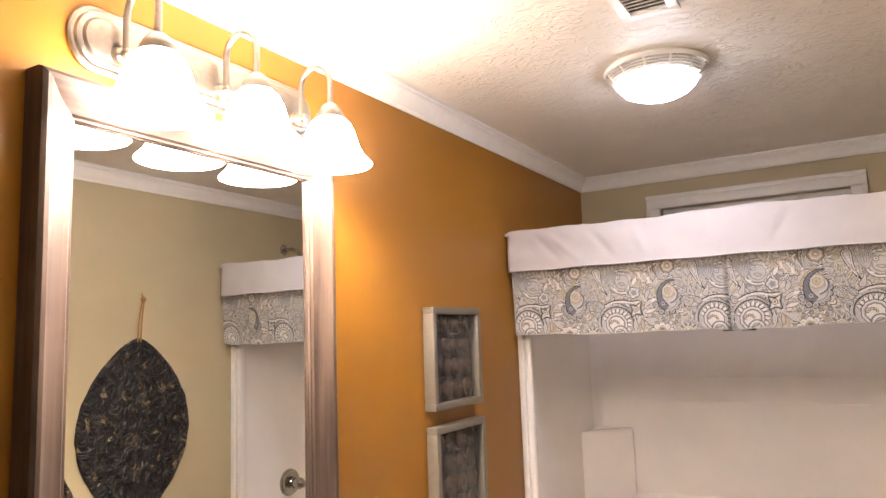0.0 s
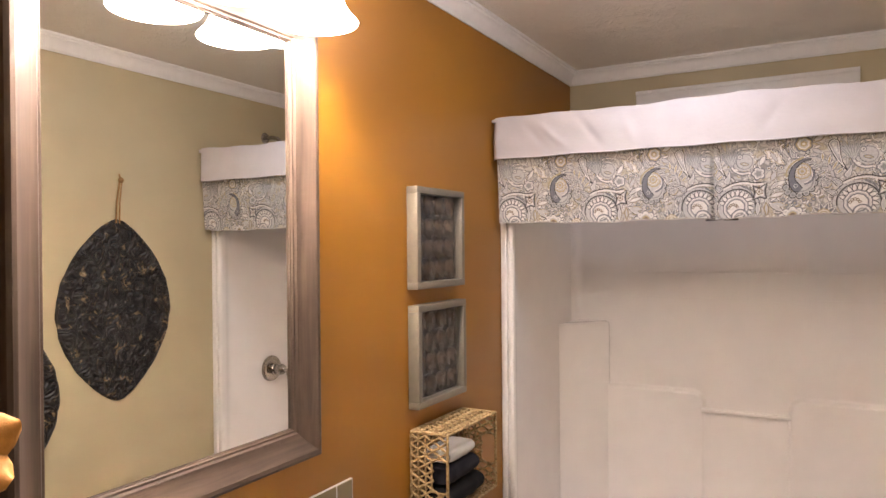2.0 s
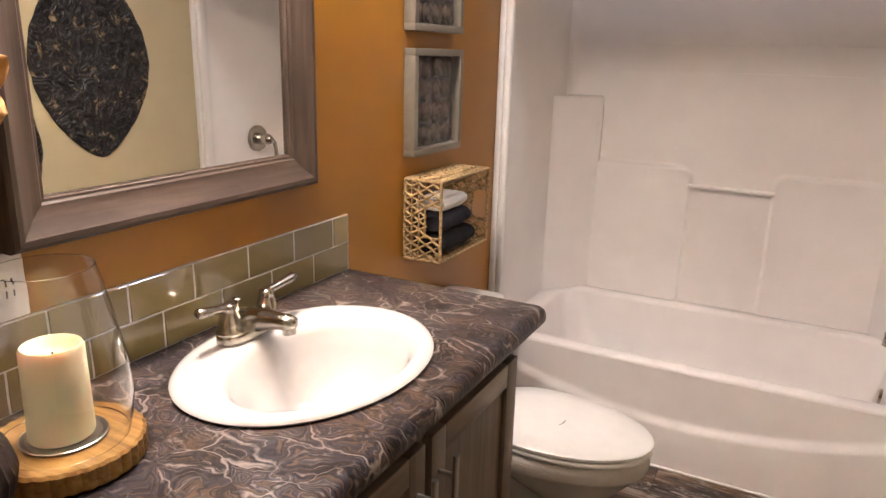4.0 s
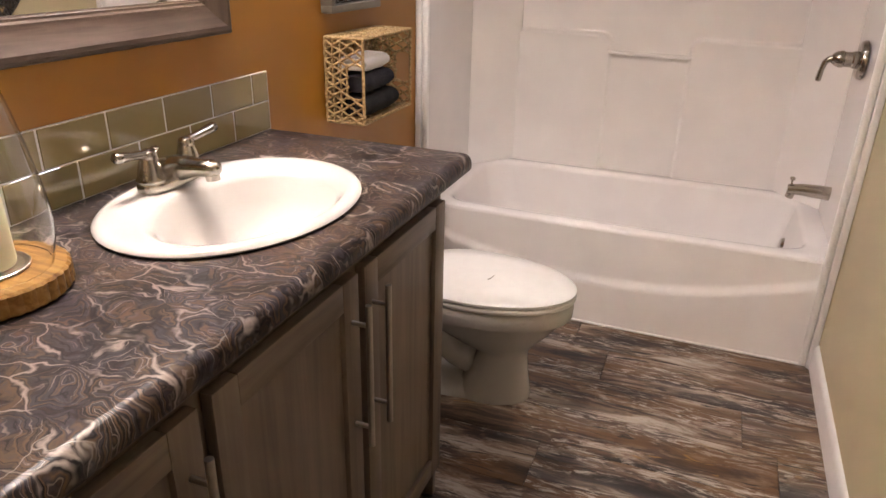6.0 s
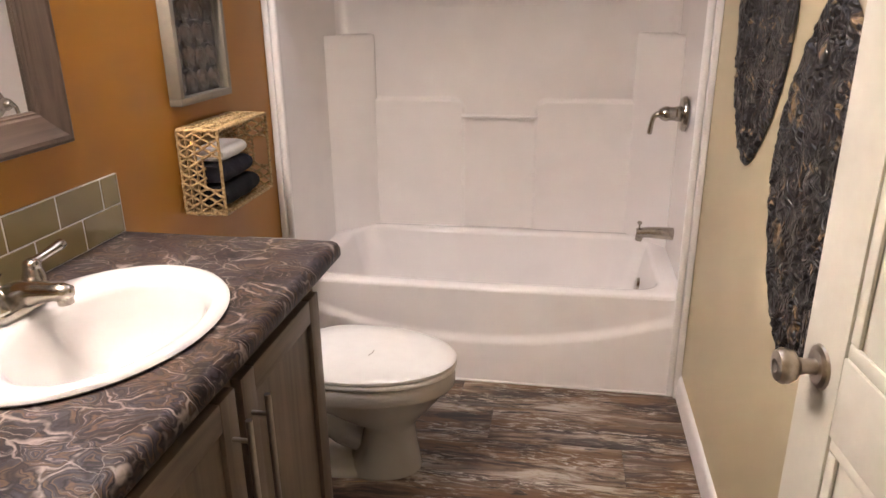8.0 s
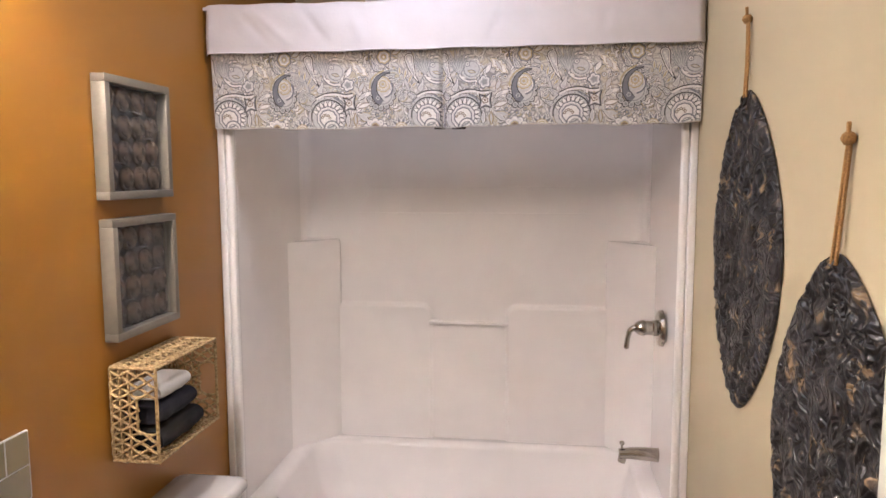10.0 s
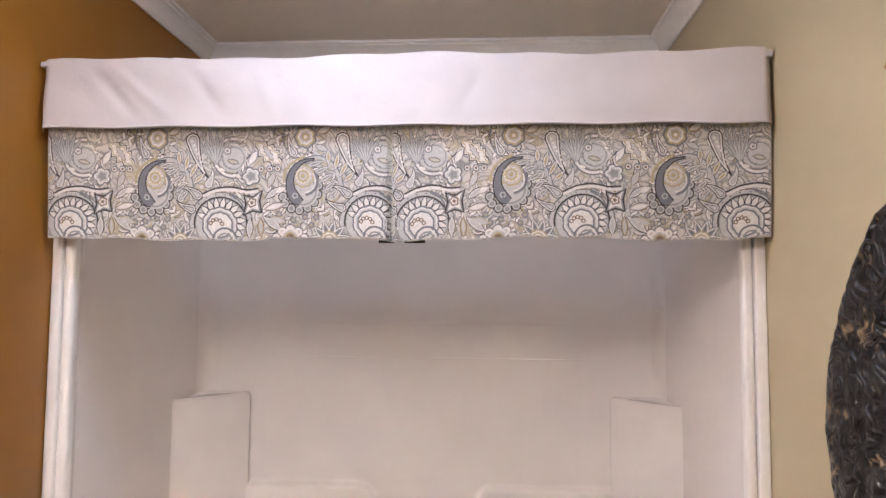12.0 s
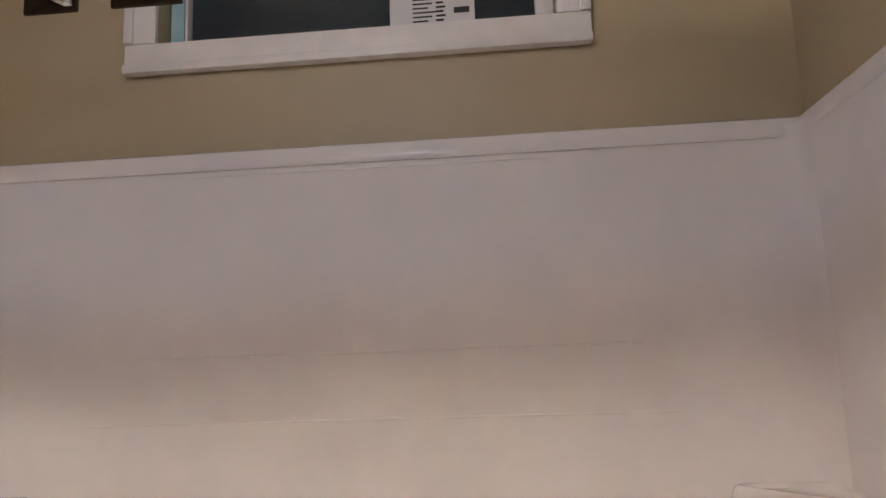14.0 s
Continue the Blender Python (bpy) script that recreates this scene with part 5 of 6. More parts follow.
def toilet():
    cy = -0.562
    ob = thing("toilet", (0.40, cy, 0), "white two-piece toilet with its lid closed", "toilet")

    def egg(x0, x1, hw, z, n=48, back=0.75):
        """An egg outline, blunt towards the wall."""
        pts = []
        cx = x0 + (x1 - x0) * 0.42
        for i in range(n):
            a = 2 * math.pi * i / n
            c, s = math.cos(a), math.sin(a)
            x = cx + (x1 - cx) * c if c > 0 else cx - (cx - x0) * abs(c) ** back
            pts.append((x, cy + hw * s, z))
        return pts

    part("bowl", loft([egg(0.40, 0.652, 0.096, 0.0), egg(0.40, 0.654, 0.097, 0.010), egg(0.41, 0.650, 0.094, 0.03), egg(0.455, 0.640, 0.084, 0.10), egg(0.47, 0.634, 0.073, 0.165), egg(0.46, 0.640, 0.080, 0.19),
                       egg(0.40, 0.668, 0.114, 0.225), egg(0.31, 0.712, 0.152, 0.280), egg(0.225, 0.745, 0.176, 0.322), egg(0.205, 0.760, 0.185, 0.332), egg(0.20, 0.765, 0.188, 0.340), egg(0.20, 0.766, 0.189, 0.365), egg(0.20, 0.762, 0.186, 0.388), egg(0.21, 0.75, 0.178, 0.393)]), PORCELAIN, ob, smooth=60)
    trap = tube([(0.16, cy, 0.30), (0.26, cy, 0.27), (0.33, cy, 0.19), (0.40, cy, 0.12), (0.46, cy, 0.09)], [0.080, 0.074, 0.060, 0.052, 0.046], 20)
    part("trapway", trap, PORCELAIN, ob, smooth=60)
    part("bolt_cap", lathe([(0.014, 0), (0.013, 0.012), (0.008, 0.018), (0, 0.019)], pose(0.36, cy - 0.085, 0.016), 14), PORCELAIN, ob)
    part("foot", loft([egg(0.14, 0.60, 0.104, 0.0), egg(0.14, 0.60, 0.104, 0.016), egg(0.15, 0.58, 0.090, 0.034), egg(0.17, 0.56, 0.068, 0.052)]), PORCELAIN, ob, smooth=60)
    part("seat", loft([egg(0.235, 0.766, 0.186, 0.394), egg(0.232, 0.770, 0.189, 0.398), egg(0.232, 0.770, 0.189, 0.408), egg(0.236, 0.766, 0.186, 0.412)]), SEAT, ob, smooth=40)
    lid = part("lid", loft([egg(0.232, 0.766, 0.186, 0.4145), egg(0.229, 0.770, 0.190, 0.418), egg(0.229, 0.770, 0.190, 0.426), egg(0.236, 0.760, 0.182, 0.432), egg(0.30, 0.68, 0.12, 0.4335)]), SEAT, ob, smooth=40)
    part("sticker_line", tube([(0.50, cy - 0.030, 0.4345), (0.508, cy - 0.012, 0.4347), (0.508, cy + 0.006, 0.4347)], 0.0012, 6), NICKEL, lid, "fine grey mark")
    for k in (-1, 1):
        part("hinge", box(0.215, 0.245, cy + k * 0.075 - 0.016, cy + k * 0.075 + 0.016, 0.393, 0.424, 0.006, 3), SEAT, ob)
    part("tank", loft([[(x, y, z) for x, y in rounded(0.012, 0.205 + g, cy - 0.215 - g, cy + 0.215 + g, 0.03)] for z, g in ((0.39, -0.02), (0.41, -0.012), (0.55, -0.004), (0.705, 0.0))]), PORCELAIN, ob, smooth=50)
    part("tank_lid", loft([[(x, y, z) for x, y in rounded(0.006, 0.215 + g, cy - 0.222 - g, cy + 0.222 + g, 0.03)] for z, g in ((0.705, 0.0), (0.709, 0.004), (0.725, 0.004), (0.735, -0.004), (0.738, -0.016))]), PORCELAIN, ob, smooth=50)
    part("flush_lever", tube([(0.212, cy - 0.15, 0.655), (0.226, cy - 0.15, 0.655), (0.230, cy - 0.11, 0.650), (0.230, cy - 0.08, 0.645)], 0.006, 10), NICKEL, ob)
    ob.scale = (1, 1, 0.945)


toilet()

# ---- framed shells ----


def shell_picture(y0, y1, z0, z1, seed):
    rng = random.Random(seed)
    ob = thing("framed_art", (0.01, (y0 + y1) / 2, z0), "square champagne shadow-box frame holding rows of grey-brown shells", "picture frame", "shell pictures on the orange wall")
    d, w = 0.038, 0.020
    for a in ((y0, y1, z0, z0 + w), (y0, y1, z1 - w, z1), (y0, y0 + w, z0 + w, z1 - w), (y1 - w, y1, z0 + w, z1 - w)):
        part("frame_bar", box(0.001, d, *a, 0.0015), FRAME_SILVER, ob)
    # board coloured near black to paint in the dark gaps between shells
    part("mat_board", box(0.002, 0.006, y0 + w, y1 - w, z0 + w, z1 - w), plain("near_black_board", (0.018, 0.013, 0.010), 0.8, bump=0.2), ob)
    n = 4
    sy, sz = (y1 - y0 - 2 * w) / n, (z1 - z0 - 2 * w) / n
    prof = [(1.0, 0.0), (0.98, 0.003), (0.9, 0.0055), (0.82, 0.0062), (0.70, 0.0078), (0.62, 0.0080), (0.48, 0.0094), (0.40, 0.0095), (0.26, 0.0106), (0.12, 0.0110), (0, 0.0112)]
    for i in range(n):
        for j in range(n):
            cy, cz = y0 + w + (i + 0.5) * sy + rng.uniform(-0.003, 0.003), z0 + w + (j + 0.5) * sz + rng.uniform(-0.003, 0.003)
            bm = lathe([(r * sz * 0.53, h) for r, h in prof], pose(0, 0, 0, 0, 90, 0) @ pose(0, 0, 0, 0, 0, rng.uniform(0, 360)), 22, sx=1.0, sy=0.94)
            o = part("shell", bm, SHELL, ob, smooth=60)
            o.location = (0.0062 + 0.0006 * ((i + j) % 2), cy, cz)
    for k in range(4):
        cy, cz = y0 + w + sy * (1 + k % 3), z0 + w + sz * (1 + (k * 2) % 3) + 0.004
        part("silver_thread", tube([(0.018, cy - 0.022, cz), (0.0185, cy, cz + 0.002), (0.018, cy + 0.024, cz - 0.001)], 0.0014, 6), plain("bright_thread", (0.8, 0.8, 0.82), 0.15, 1.0), ob)
    pane = part("pane", box(0.0265, 0.0282, y0 + w - 0.001, y1 - w + 0.001, z0 + w - 0.001, z1 - w + 0.001), PICTURE_GLASS, ob, "clear glass", 0)
    pane.visible_shadow = False


shell_picture(-0.677, -0.378, 1.524, 1.826, 1)
shell_picture(-0.674, -0.371, 1.174, 1.477, 2)

# ---- basket with towels ----


def basket():
    y0, y1, z0, z1, x0, x1 = -0.672, -0.346, 0.872, 1.110, 0.008, 0.128
    ob = thing("wall_basket", (x0, (y0 + y1) / 2, z0), "woven seagrass basket hung sideways on the wall as a shelf", "basket")
    r = 0.0042
    corners = [(y0, z0), (y1, z0), (y1, z1), (y0, z1)]
    for x, rr in ((x0, r), (x1, r * 1.15)):
        part("hoop", tube([(x, y, z) for y, z in corners], rr, 8, cyclic=True), WICKER, ob)
    for y, z in corners:
        part("corner_rod", tube([(x0, y, z), (x1, y, z)], r, 8), WICKER, ob)

    def weave(name, place, length, rows, gap, hole=None, seed=0):
        """Twined strands along u in rows across v; place(u, v, w)."""
        rng = random.Random(seed)
        bm = bmesh.new()
        n = int(length / gap)
        for i in range(n + 1):
            u = i * length / n
            for k in range(rows):
                v0, v1 = k / rows, (k + 1) / rows
                lean = (0.5 if (k + i) % 2 else -0.5) * gap
                if hole and hole[0] < u / length < hole[1] and hole[2] < (v0 + v1) / 2 < hole[3]:
                    continue
                a = place(min(length, max(0, u - lean)), v0, rng.uniform(-0.0015, 0.0015))
                b = place(min(length, max(0, u + lean)), v1, rng.uniform(-0.0015, 0.0015))
                mid = place(min(length, max(0, u)), (v0 + v1) / 2, 0.0025 * (1 if i % 2 else -1))
                tube([a, mid, b], rng.uniform(0.0032, 0.0044), 5, bm=bm)
        for k in range(rows + 1):
            for tw in (0, 1):
                pts = [place(j * length / (2 * n), k / rows, 0.0032 * math.sin(j * math.pi / 2 + math.pi * tw)) for j in range(2 * n + 1)
                       if not (hole and hole[0] < j / (2 * n) < hole[1] and hole[2] < k / rows < hole[3])]
                if len(pts) > 2 and not (hole and hole[2] < k / rows < hole[3]):
                    tube(pts, 0.0027, 5, bm=bm)
        part(name, bm, WICKER, ob, smooth=60)

    D, H, L = x1 - x0, z1 - z0, y1 - y0
    weave("woven_top", lambda u, v, w: (x0 + v * D, y0 + u, z1 + w), L, 5, 0.0135, None, 1)
    weave("woven_bottom", lambda u, v, w: (x0 + v * D, y0 + u, z0 + w), L, 5, 0.0135, None, 2)
    hole = (0.30, 0.70, 0.55, 0.99)
    for y, s in ((y0, 3), (y1, 4)):
        weave("woven_end", lambda u, v, w, y=y: (x0 + v * D, y + w, z0 + u), H, 5, 0.0135, hole, s)
        part("grip_rim", tube([(x0 + D * 0.56, y, z0 + H * 0.3), (x1, y, z0 + H * 0.3), (x1, y, z0 + H * 0.7), (x0 + D * 0.56, y, z0 + H * 0.7)], 0.004, 6, cyclic=True), WICKER, ob)
    weave("woven_back", lambda u, v, w: (x0 + w, y0 + u, z0 + v * H), L, 8, 0.0135, None, 5)
    return y0, y1, z0, x0, x1


def folded_towel(name, label, mat, y0, y1, x0, x1, z0, h, seed):
    """A folded towel: a fat roll of layers with a round front fold."""
    rng = random.Random(seed)
    ob = thing(name, ((x0 + x1) / 2, (y0 + y1) / 2, z0), label, "towel", "folded towels in the basket")
    n = 1
    for k in range(n):
        a, b = z0 + h * k / n + 0.0005, z0 + h * (k + 1) / n
        loops = []
        for i in range(13):
            y = y0 + (y1 - y0) * i / 12
            end = 1 - 0.25 * (abs(i - 6) / 6) ** 4
            hh = (b - a) * end
            fx = x1 - 0.004 * k - 0.004 * rng.random()
            loops.append([(x, y, max(a, min(b, a + (b - a) / 2 + (z - a - (b - a) / 2) * end + 0.0008 * math.sin(i * 1.3)))) for x, z in rounded(x0, fx, a, b, (b - a) * 0.48, 5)])
        part("fold", loft(loops), mat, ob, smooth=60)


by0, by1, bz0, bx0, bx1 = basket()
folded_towel("folded_towel", "black folded towel at the bottom of the basket", BLACK_CLOTH, by0 + 0.03, by1 - 0.07, bx0 + 0.012, bx1 - 0.004, bz0 + 0.0065, 0.068, 1)
folded_towel("folded_towel", "dark navy folded towel between black and white ones", NAVY, by0 + 0.035, by1 - 0.10, bx0 + 0.012, bx1 - 0.008, bz0 + 0.075, 0.062, 2)
folded_towel("folded_towel", "white folded towel on top of the pile", WHITE_TERRY, by0 + 0.045, by1 - 0.12, bx0 + 0.012, bx1 - 0.012, bz0 + 0.1375, 0.046, 3)

# ---- plaques ----


def plaque(cy, zt, zb, half, seed, nail_z, nail_dy):
    """A pointed oval relief, hung on twine; it lies flat on the east wall."""
    ob = thing("wall_plaque", (W, cy, zb), "pointed oval black relief plaque with gold flecks on jute twine", "plaque", "relief plaques on the beige wall")
    H = zt - zb
    noise.seed_set(seed)

    def outline(t):
        s = math.sin(math.pi * min(1, max(0, t)))
        return half * (s ** 0.68) * (1 + 0.006 * math.sin(t * 41) + 0.004 * math.sin(t * 67 + seed))

    def relief(y, z):
        p = Vector(((y - cy) * 11, (z - zb) * 11, seed * 3.1))
        q = p + 0.9 * Vector((noise.noise(p * 1.3), noise.noise(p * 1.3 + Vector((5, 1, 2))), 0))
        r = math.hypot((y - cy) / half, (z - (zb + zt) / 2) / (H / 2))
        ring = 0.0035 * math.exp(-((r - 0.42) / 0.035) ** 2) + 0.003 * math.exp(-((r - 0.55) / 0.03) ** 2)
        return 0.0045 * math.sin(noise.noise(q) * 13) + ring + 0.0015 * noise.noise(p * 4)

    nu, nv = 70, 110

    def front(s, t):
        t = min(0.9995, max(0.0005, t))
        w = outline(t)
        y, z = cy + (2 * s - 1) * w, zb + t * H
        edge = min(1.0, (1 - abs(2 * s - 1)) * 8, t * 40, (1 - t) * 40)
        return (W - 0.004 - 0.009 * math.sqrt(edge) - relief(y, z) * edge, y, z)

    def rear(s, t):
        x, y, z = front(s, t)
        return (W - 0.003, y, z)

    part("relief", sheet(nu, nv, front, back=rear), PLAQUE, ob, smooth=80)
    ny = cy + nail_dy
    x = W - 0.014
    tw = bmesh.new()
    for k in (-1, 1):
        tube([(x, cy + k * 0.008, zt - 0.018), (x + 0.004, cy + k * 0.007 + nail_dy * 0.3, zt + (nail_z - zt) * 0.4), (x + 0.006, ny + k * 0.005, nail_z)], 0.0032, 7, bm=tw)
    part("twine", tw, TWINE, ob, "doubled jute twine")
    part("knot", lathe([(0, -0.012), (0.010, -0.007), (0.012, 0), (0.009, 0.008), (0, 0.012)], pose(x + 0.004, ny, nail_z, 20, 30, 0), 12), TWINE, ob, "twine knot")
    part("tail", tube([(x + 0.003, ny, nail_z), (x, ny - 0.008, nail_z + 0.014), (x - 0.002, ny - 0.013, nail_z + 0.024)], 0.0035, 6), TWINE, ob)
    part("nail", tube([(W - 0.001, ny, nail_z), (x - 0.004, ny, nail_z + 0.002)], 0.002, 8), NICKEL, ob)


plaque(-0.525, 1.775, 1.022, 0.266, 1, 1.937, 0.02)
plaque(-1.056, 1.455, 0.715, 0.280, 2, 1.637, -0.02)

# ---- door ----


def door():
    fx, fy, hx, hy = 1.448, -1.440, 1.516, -2.172
    L = math.hypot(fx - hx, fy - hy)
    turn = math.degrees(math.atan2(fy - hy, fx - hx))
    m = pose(hx, hy, 0.012, 0, 0, turn)
    ob = thing("door_1", (hx, hy, 0), "white panelled interior door standing open against the wall", "door", "", "structure")
    H, T2 = 2.02, 0.034

    def put(bm):
        bmesh.ops.transform(bm, matrix=m, verts=bm.verts)
        return bm

    st = 0.112
    panels = ((0.24, 0.86), (0.98, 1.28), (1.40, H - 0.12))
    slab = bmesh.new()
    box(0, L, -T2 * 0.2, T2 * 0.2, 0, H, bm=slab)
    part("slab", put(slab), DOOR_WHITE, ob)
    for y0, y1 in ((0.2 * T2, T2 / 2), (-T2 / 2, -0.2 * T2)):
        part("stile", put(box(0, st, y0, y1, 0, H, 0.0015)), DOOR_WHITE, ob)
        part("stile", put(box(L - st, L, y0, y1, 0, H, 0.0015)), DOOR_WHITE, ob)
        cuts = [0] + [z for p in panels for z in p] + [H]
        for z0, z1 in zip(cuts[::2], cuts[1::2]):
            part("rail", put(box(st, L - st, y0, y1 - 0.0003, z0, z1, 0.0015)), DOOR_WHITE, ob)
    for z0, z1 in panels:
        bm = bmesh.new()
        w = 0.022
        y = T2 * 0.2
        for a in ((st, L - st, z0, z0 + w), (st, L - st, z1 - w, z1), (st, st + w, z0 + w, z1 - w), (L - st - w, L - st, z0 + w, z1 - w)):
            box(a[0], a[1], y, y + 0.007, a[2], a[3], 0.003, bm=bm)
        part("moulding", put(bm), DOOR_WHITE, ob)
    kz, kl = 0.935, L - 0.055
    out = m @ pose(kl, T2 / 2, kz, -90, 0, 0)
    ro = part("rosette", lathe([(0, 0.007), (0.024, 0.007), (0.031, 0.004), (0.033, 0)], out, 32), SATIN, ob, "satin nickel rosette")
    part("knob", lathe([(0.012, 0.006), (0.011, 0.020), (0.013, 0.030), (0.021, 0.036), (0.026, 0.045), (0.026, 0.053), (0.022, 0.060), (0.010, 0.062), (0.006, 0.060), (0, 0.060)], out, 32), SATIN, ro, "satin nickel door knob")
    part("latch_plate", put(box(L, L + 0.0015, -0.012, 0.012, kz - 0.028, kz + 0.028)), SATIN, ob)
    for z in (0.25, 1.0, 1.78):
        part("hinge", put(tube([(-0.006, -0.02, z - 0.045), (-0.006, -0.02, z + 0.045)], 0.006, 10)), SATIN, ob)


def door_casing():
    for y0, y1, z0, z1 in ((DOOR_Y0 - 0.06, DOOR_Y0, 0, DOOR_H + 0.06), (DOOR_Y1, DOOR_Y1 + 0.058, 0, DOOR_H + 0.06), (DOOR_Y0, DOOR_Y1, DOOR_H, DOOR_H + 0.06)):
        setting("trim", box(W - 0.013, W - 0.001, y0, y1, z0, z1, 0.003), TRIM, "white painted door casing", "trim")


door()
door_casing()

# ---- things on the counter ----


def hurricane():
    cx, cy, z = 0.190, -1.893, CTR_Z + 0.001
    t = thing("wooden_coaster", (cx, cy, z), "round olive-wood slab with a fluted edge", "wooden base")
    n = 216
    slab = [[(cx + (r + 0.0024 * abs(math.cos(18 * a))) * math.cos(a), cy + (r + 0.0024 * abs(math.cos(18 * a))) * math.sin(a), z + h) for a in (2 * math.pi * i / n for i in range(n))] for r, h in ((0.098, 0), (0.102, 0.004), (0.102, 0.030), (0.098, 0.034))]
    part("slab", loft(slab), LIGHT_WOOD, t, smooth=40)
    part("metal_plate", lathe([(0, 0.0365), (0.048, 0.0365), (0.054, 0.039), (0.056, 0.038), (0.054, 0.0345)], pose(cx, cy, z), 40), SATIN, t, "nickel dish")
    c = thing("pillar_candle", (cx - 0.004, cy, z + 0.037), "ivory wax pillar candle", "candle")
    part("wax", lathe([(0, 0), (0.041, 0.0), (0.042, 0.003), (0.040, 0.126), (0.037, 0.131), (0.032, 0.129), (0.026, 0.118), (0, 0.112)], pose(cx - 0.004, cy, z + 0.038), 40), WAX, c, smooth=50)
    part("wick", tube([(cx - 0.004, cy, z + 0.148), (cx - 0.003, cy, z + 0.158)], 0.0012, 6), DARK, c)
    g = thing("hurricane_glass", (cx, cy, z + 0.034), "clear glass hurricane shade around the candle", "glass shade")
    prof = [(0.084, 0), (0.091, 0.03), (0.093, 0.06), (0.090, 0.10), (0.080, 0.16), (0.070, 0.21), (0.062, 0.242)]
    inner = [(r - 0.0022, h) for r, h in prof[::-1]]
    gl = part("glass", lathe(prof + inner, pose(cx, cy, z + 0.0345), 48, closed=True), GLASS, g, smooth=60)
    gl.visible_shadow = False


def vase():
    cx, cy, z = 0.205, -2.068, CTR_Z + 0.001
    k = grained("ribbed_dark_clay", ((0.012, 0.008, 0.007), (0.03, 0.017, 0.014), (0.05, 0.028, 0.022)), 0, 0.35)
    v = thing("ribbed_vase", (cx, cy, z), "round dark brown ribbed vase", "vase")
    n = 108
    loops = []
    for r, h in ((0.045, 0), (0.066, 0.012), (0.084, 0.04), (0.088, 0.065), (0.080, 0.095), (0.058, 0.12), (0.034, 0.135), (0.028, 0.142)):
        loops.append([(cx + r * (1 + 0.022 * math.cos(36 * a)) * math.cos(a), cy + r * (1 + 0.022 * math.cos(36 * a)) * math.sin(a), z + h) for a in (2 * math.pi * i / n for i in range(n))])
    part("body", loft(loops), k, v, smooth=60)
    amber = plain("amber_petal", (0.50, 0.23, 0.05), 0.7, vary=0.25, scale=40, bump=0.3)
    f = thing("dried_flower", (cx, cy, z + 0.14), "amber dried flower on a stem in the dark vase", "dried flower")
    fc = Vector((0.222, -2.01, 1.425))
    part("stem", tube([(cx, cy, z + 0.1425), (cx, cy, z + 0.22), (cx + 0.005, cy + 0.02, z + 0.36), fc - Vector((0.01, 0.02, 0.02))], 0.004, 8), TWINE, f)
    for i in range(7):
        a = 2 * math.pi * i / 7

        def petal(s, t, a=a, off=0.0):
            w = 0.034 * math.sin(math.pi * min(0.985, 0.15 + 0.84 * t)) ** 0.5
            q = Vector((t * 0.078, (2 * s - 1) * w, 0.018 * t * t - 0.010 * (2 * s - 1) ** 2 + off))
            r = Matrix.Rotation(a, 3, "Z") @ q
            r = Matrix.Rotation(radians(62), 3, "Y") @ r
            r = Matrix.Rotation(radians(-20), 3, "Z") @ r
            return fc + r

        part("petal", sheet(8, 8, petal, back=lambda s, t, p=petal: p(s, t, off=-0.003)), amber, f, smooth=60)


def outlet():
    y0, y1, z0, z1 = -1.918, -1.808, 1.061, 1.163
    ob = thing("outlet_plate", (0.004, (y0 + y1) / 2, z0), "white double wall plate with a socket", "outlet")
    part("plate", box(0.001, 0.007, y0, y1, z0, z1, 0.0025, 3), PLASTIC, ob)
    for k in (0.28, 0.72):
        yc = y0 + (y1 - y0) * k
        s = part("socket", box(0.0065, 0.010, yc - 0.017, yc + 0.017, z0 + 0.024, z1 - 0.024, 0.002), PLASTIC, ob)
        for zc in (z0 + 0.042, z1 - 0.042):
            part("slot", box(0.0095, 0.0104, yc - 0.008, yc - 0.005, zc - 0.006, zc + 0.006), DARK, s)
            part("slot", box(0.0095, 0.0104, yc + 0.005, yc + 0.008, zc - 0.005, zc + 0.005), DARK, s)


hurricane()
vase()
outlet()

# ---- glass tiles ----


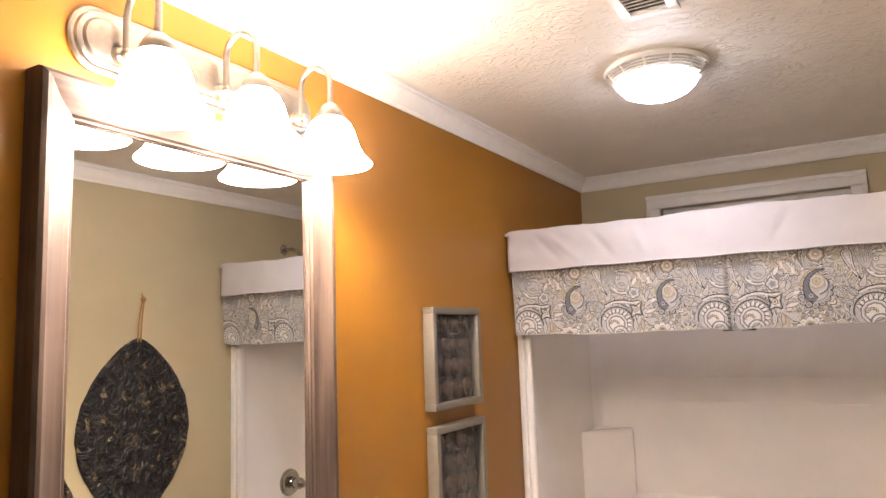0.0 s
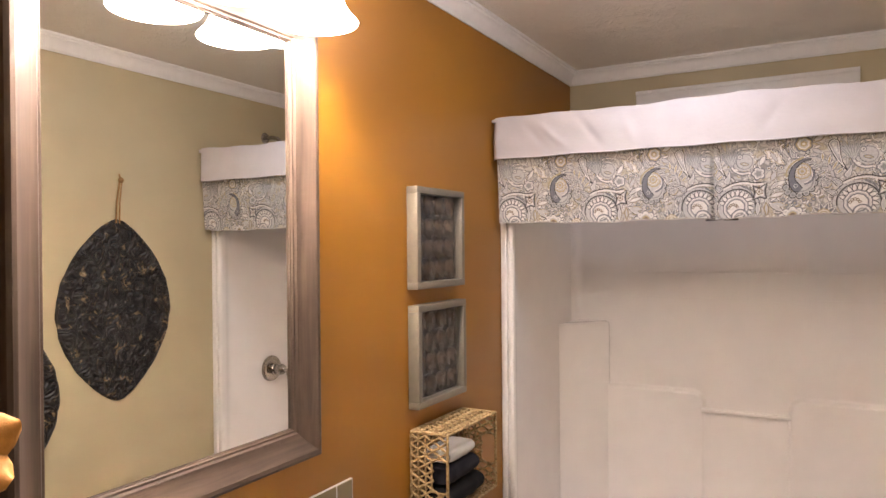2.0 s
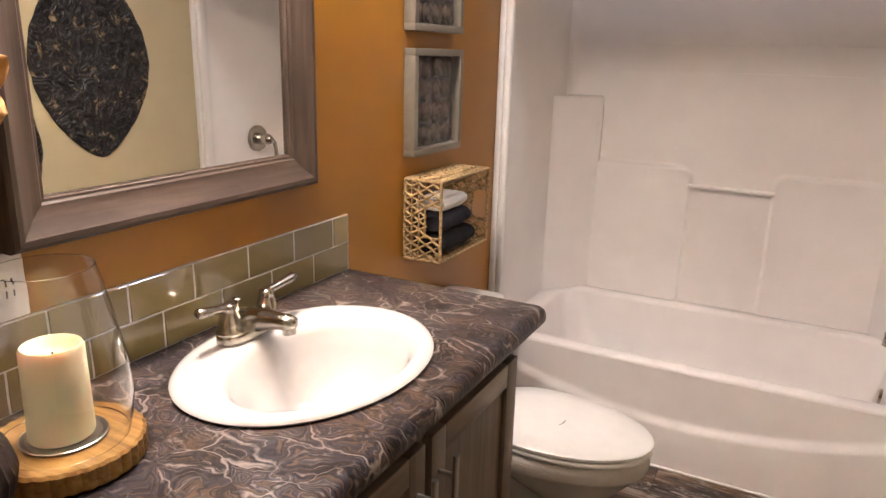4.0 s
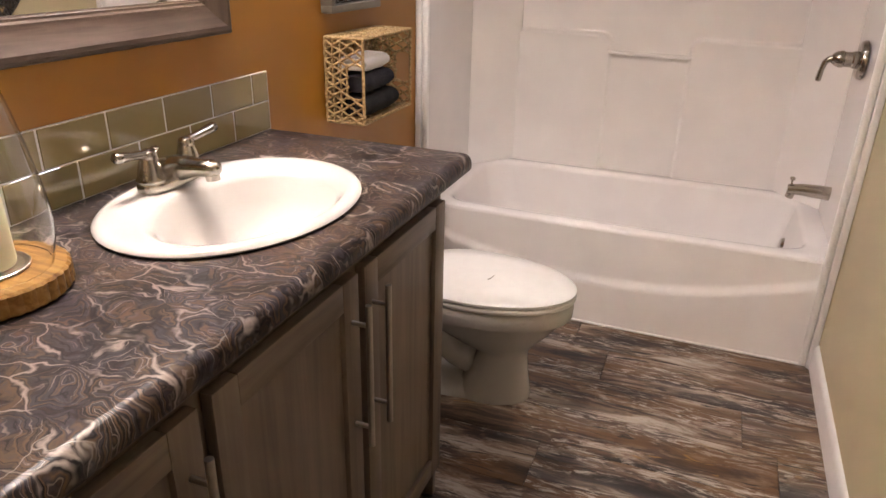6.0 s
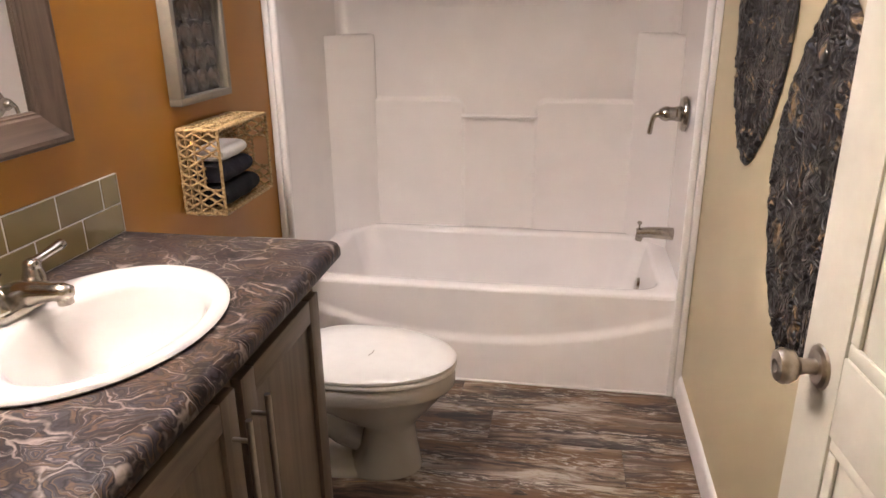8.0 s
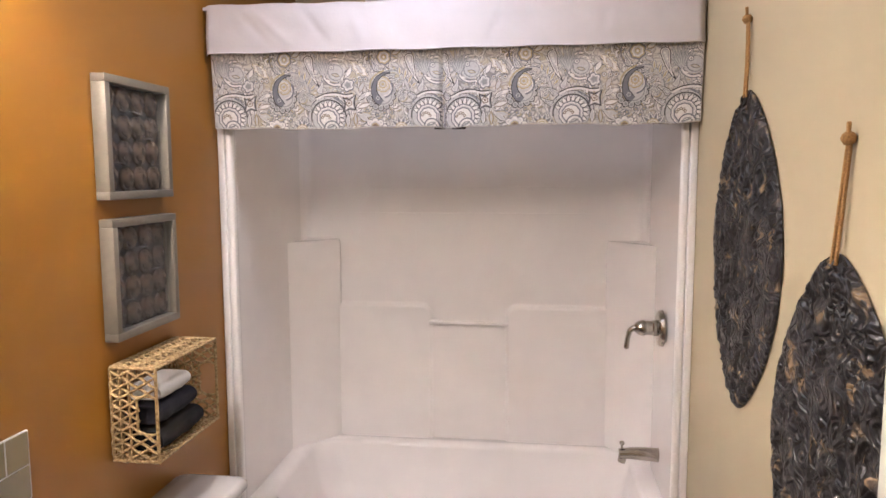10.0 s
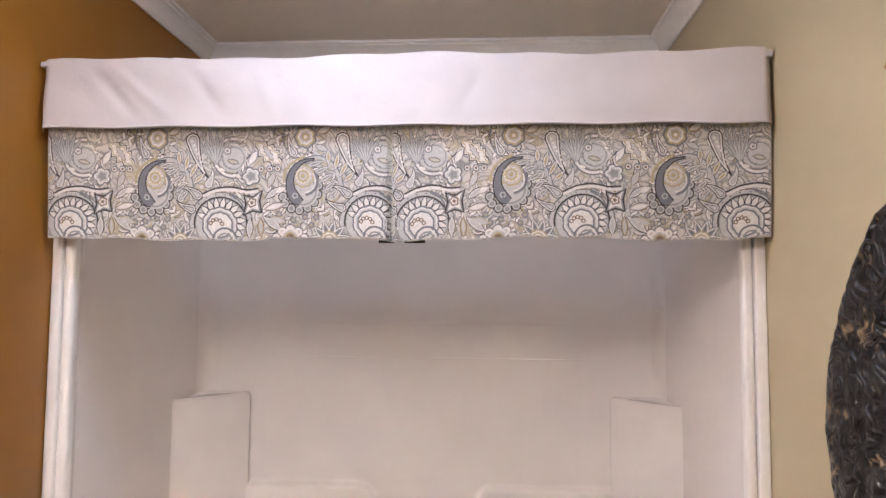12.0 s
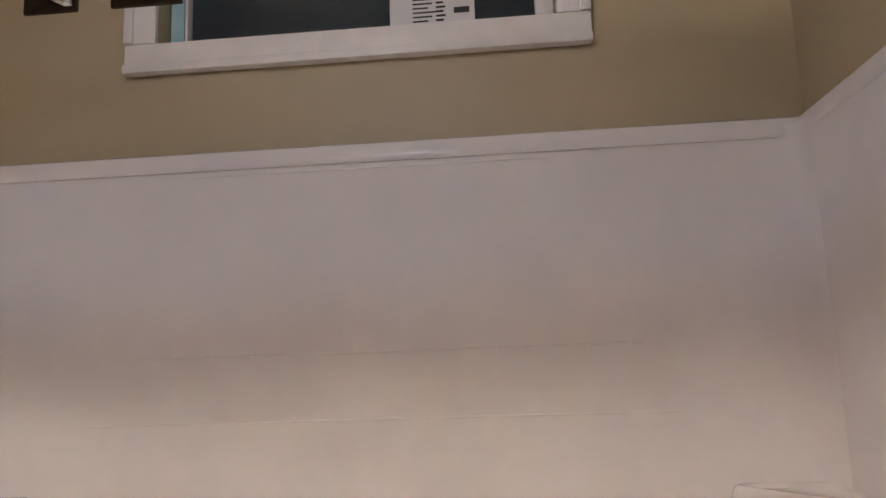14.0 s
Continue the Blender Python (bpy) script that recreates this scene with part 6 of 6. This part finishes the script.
def backsplash():
    ob = setting("backsplash", box(0.0005, 0.0076, CTR_Y0, -0.960, CTR_Z + 0.0005, CTR_Z + 0.147), GROUT, "two rows of olive glass subway tiles above the counter", "backsplash")
    cache = {}

    def tile(y0, y1, z0, z1):
        key = round(y1 - y0, 4)
        if key not in cache:
            w = y1 - y0
            bm = bmesh.new()
            prof = [(0.0, 0.0), (0.0, 0.0065), (0.0016, 0.008)]
            loops = [[(x, y, z) for y, z in ((i, i), (w - i, i), (w - i, z1 - z0 - i), (i, z1 - z0 - i))] for i, x in prof]
            cache[key] = finish(loft(loops, bm), "tile", TILE, 20)
        o = new("tile", cache[key])
        o.parent = ob
        o.location = (0.0008, y0, z0)

    g = 0.0036
    for row, first in ((0, -1.106), (1, -1.026)):
        z0 = CTR_Z + 0.0015 + row * 0.0735
        edges = [-0.9605, first]
        while edges[-1] > CTR_Y0 + 0.01:
            edges.append(max(CTR_Y0, edges[-1] - 0.1515))
        for b, a in zip(edges, edges[1:]):
            tile(a + g / 2, b - g / 2, z0, z0 + 0.071)


backsplash()

# ---- floor planks ----


def planks():
    ob = bpy.data.objects["floor"]
    rng = random.Random(11)
    width, gap = 0.2, 0.0012
    cache = {}
    row = 0
    y = 0.028
    while y > NEAR:
        y0 = max(NEAR + 0.001, y - width)
        seam = rng.uniform(0.15, 1.4)
        if row == 4:
            cuts = [0.001, 0.744, W - 0.001]
        elif row == 3:
            cuts = [0.001, 0.19, 1.402, W - 0.001]
        else:
            cuts = [0.001, seam, W - 0.001]
        for a, b in zip(cuts, cuts[1:]):
            key = (round(b - a, 4), round(y - y0, 4))
            if key not in cache:
                w, h = b - a - gap, y - y0 - gap
                loops = [[(i, i, z), (w - i, i, z), (w - i, h - i, z), (i, h - i, z)] for i, z in ((0, -0.0028), (0, -0.0012), (0.0009, 0.0))]
                cache[key] = finish(loft(loops), "plank", PLANK, 20)
            o = new("plank", cache[key])
            o.parent = ob
            o.location = (a + gap / 2, y0 + gap / 2, 0)
        y -= width
        row += 1


planks()
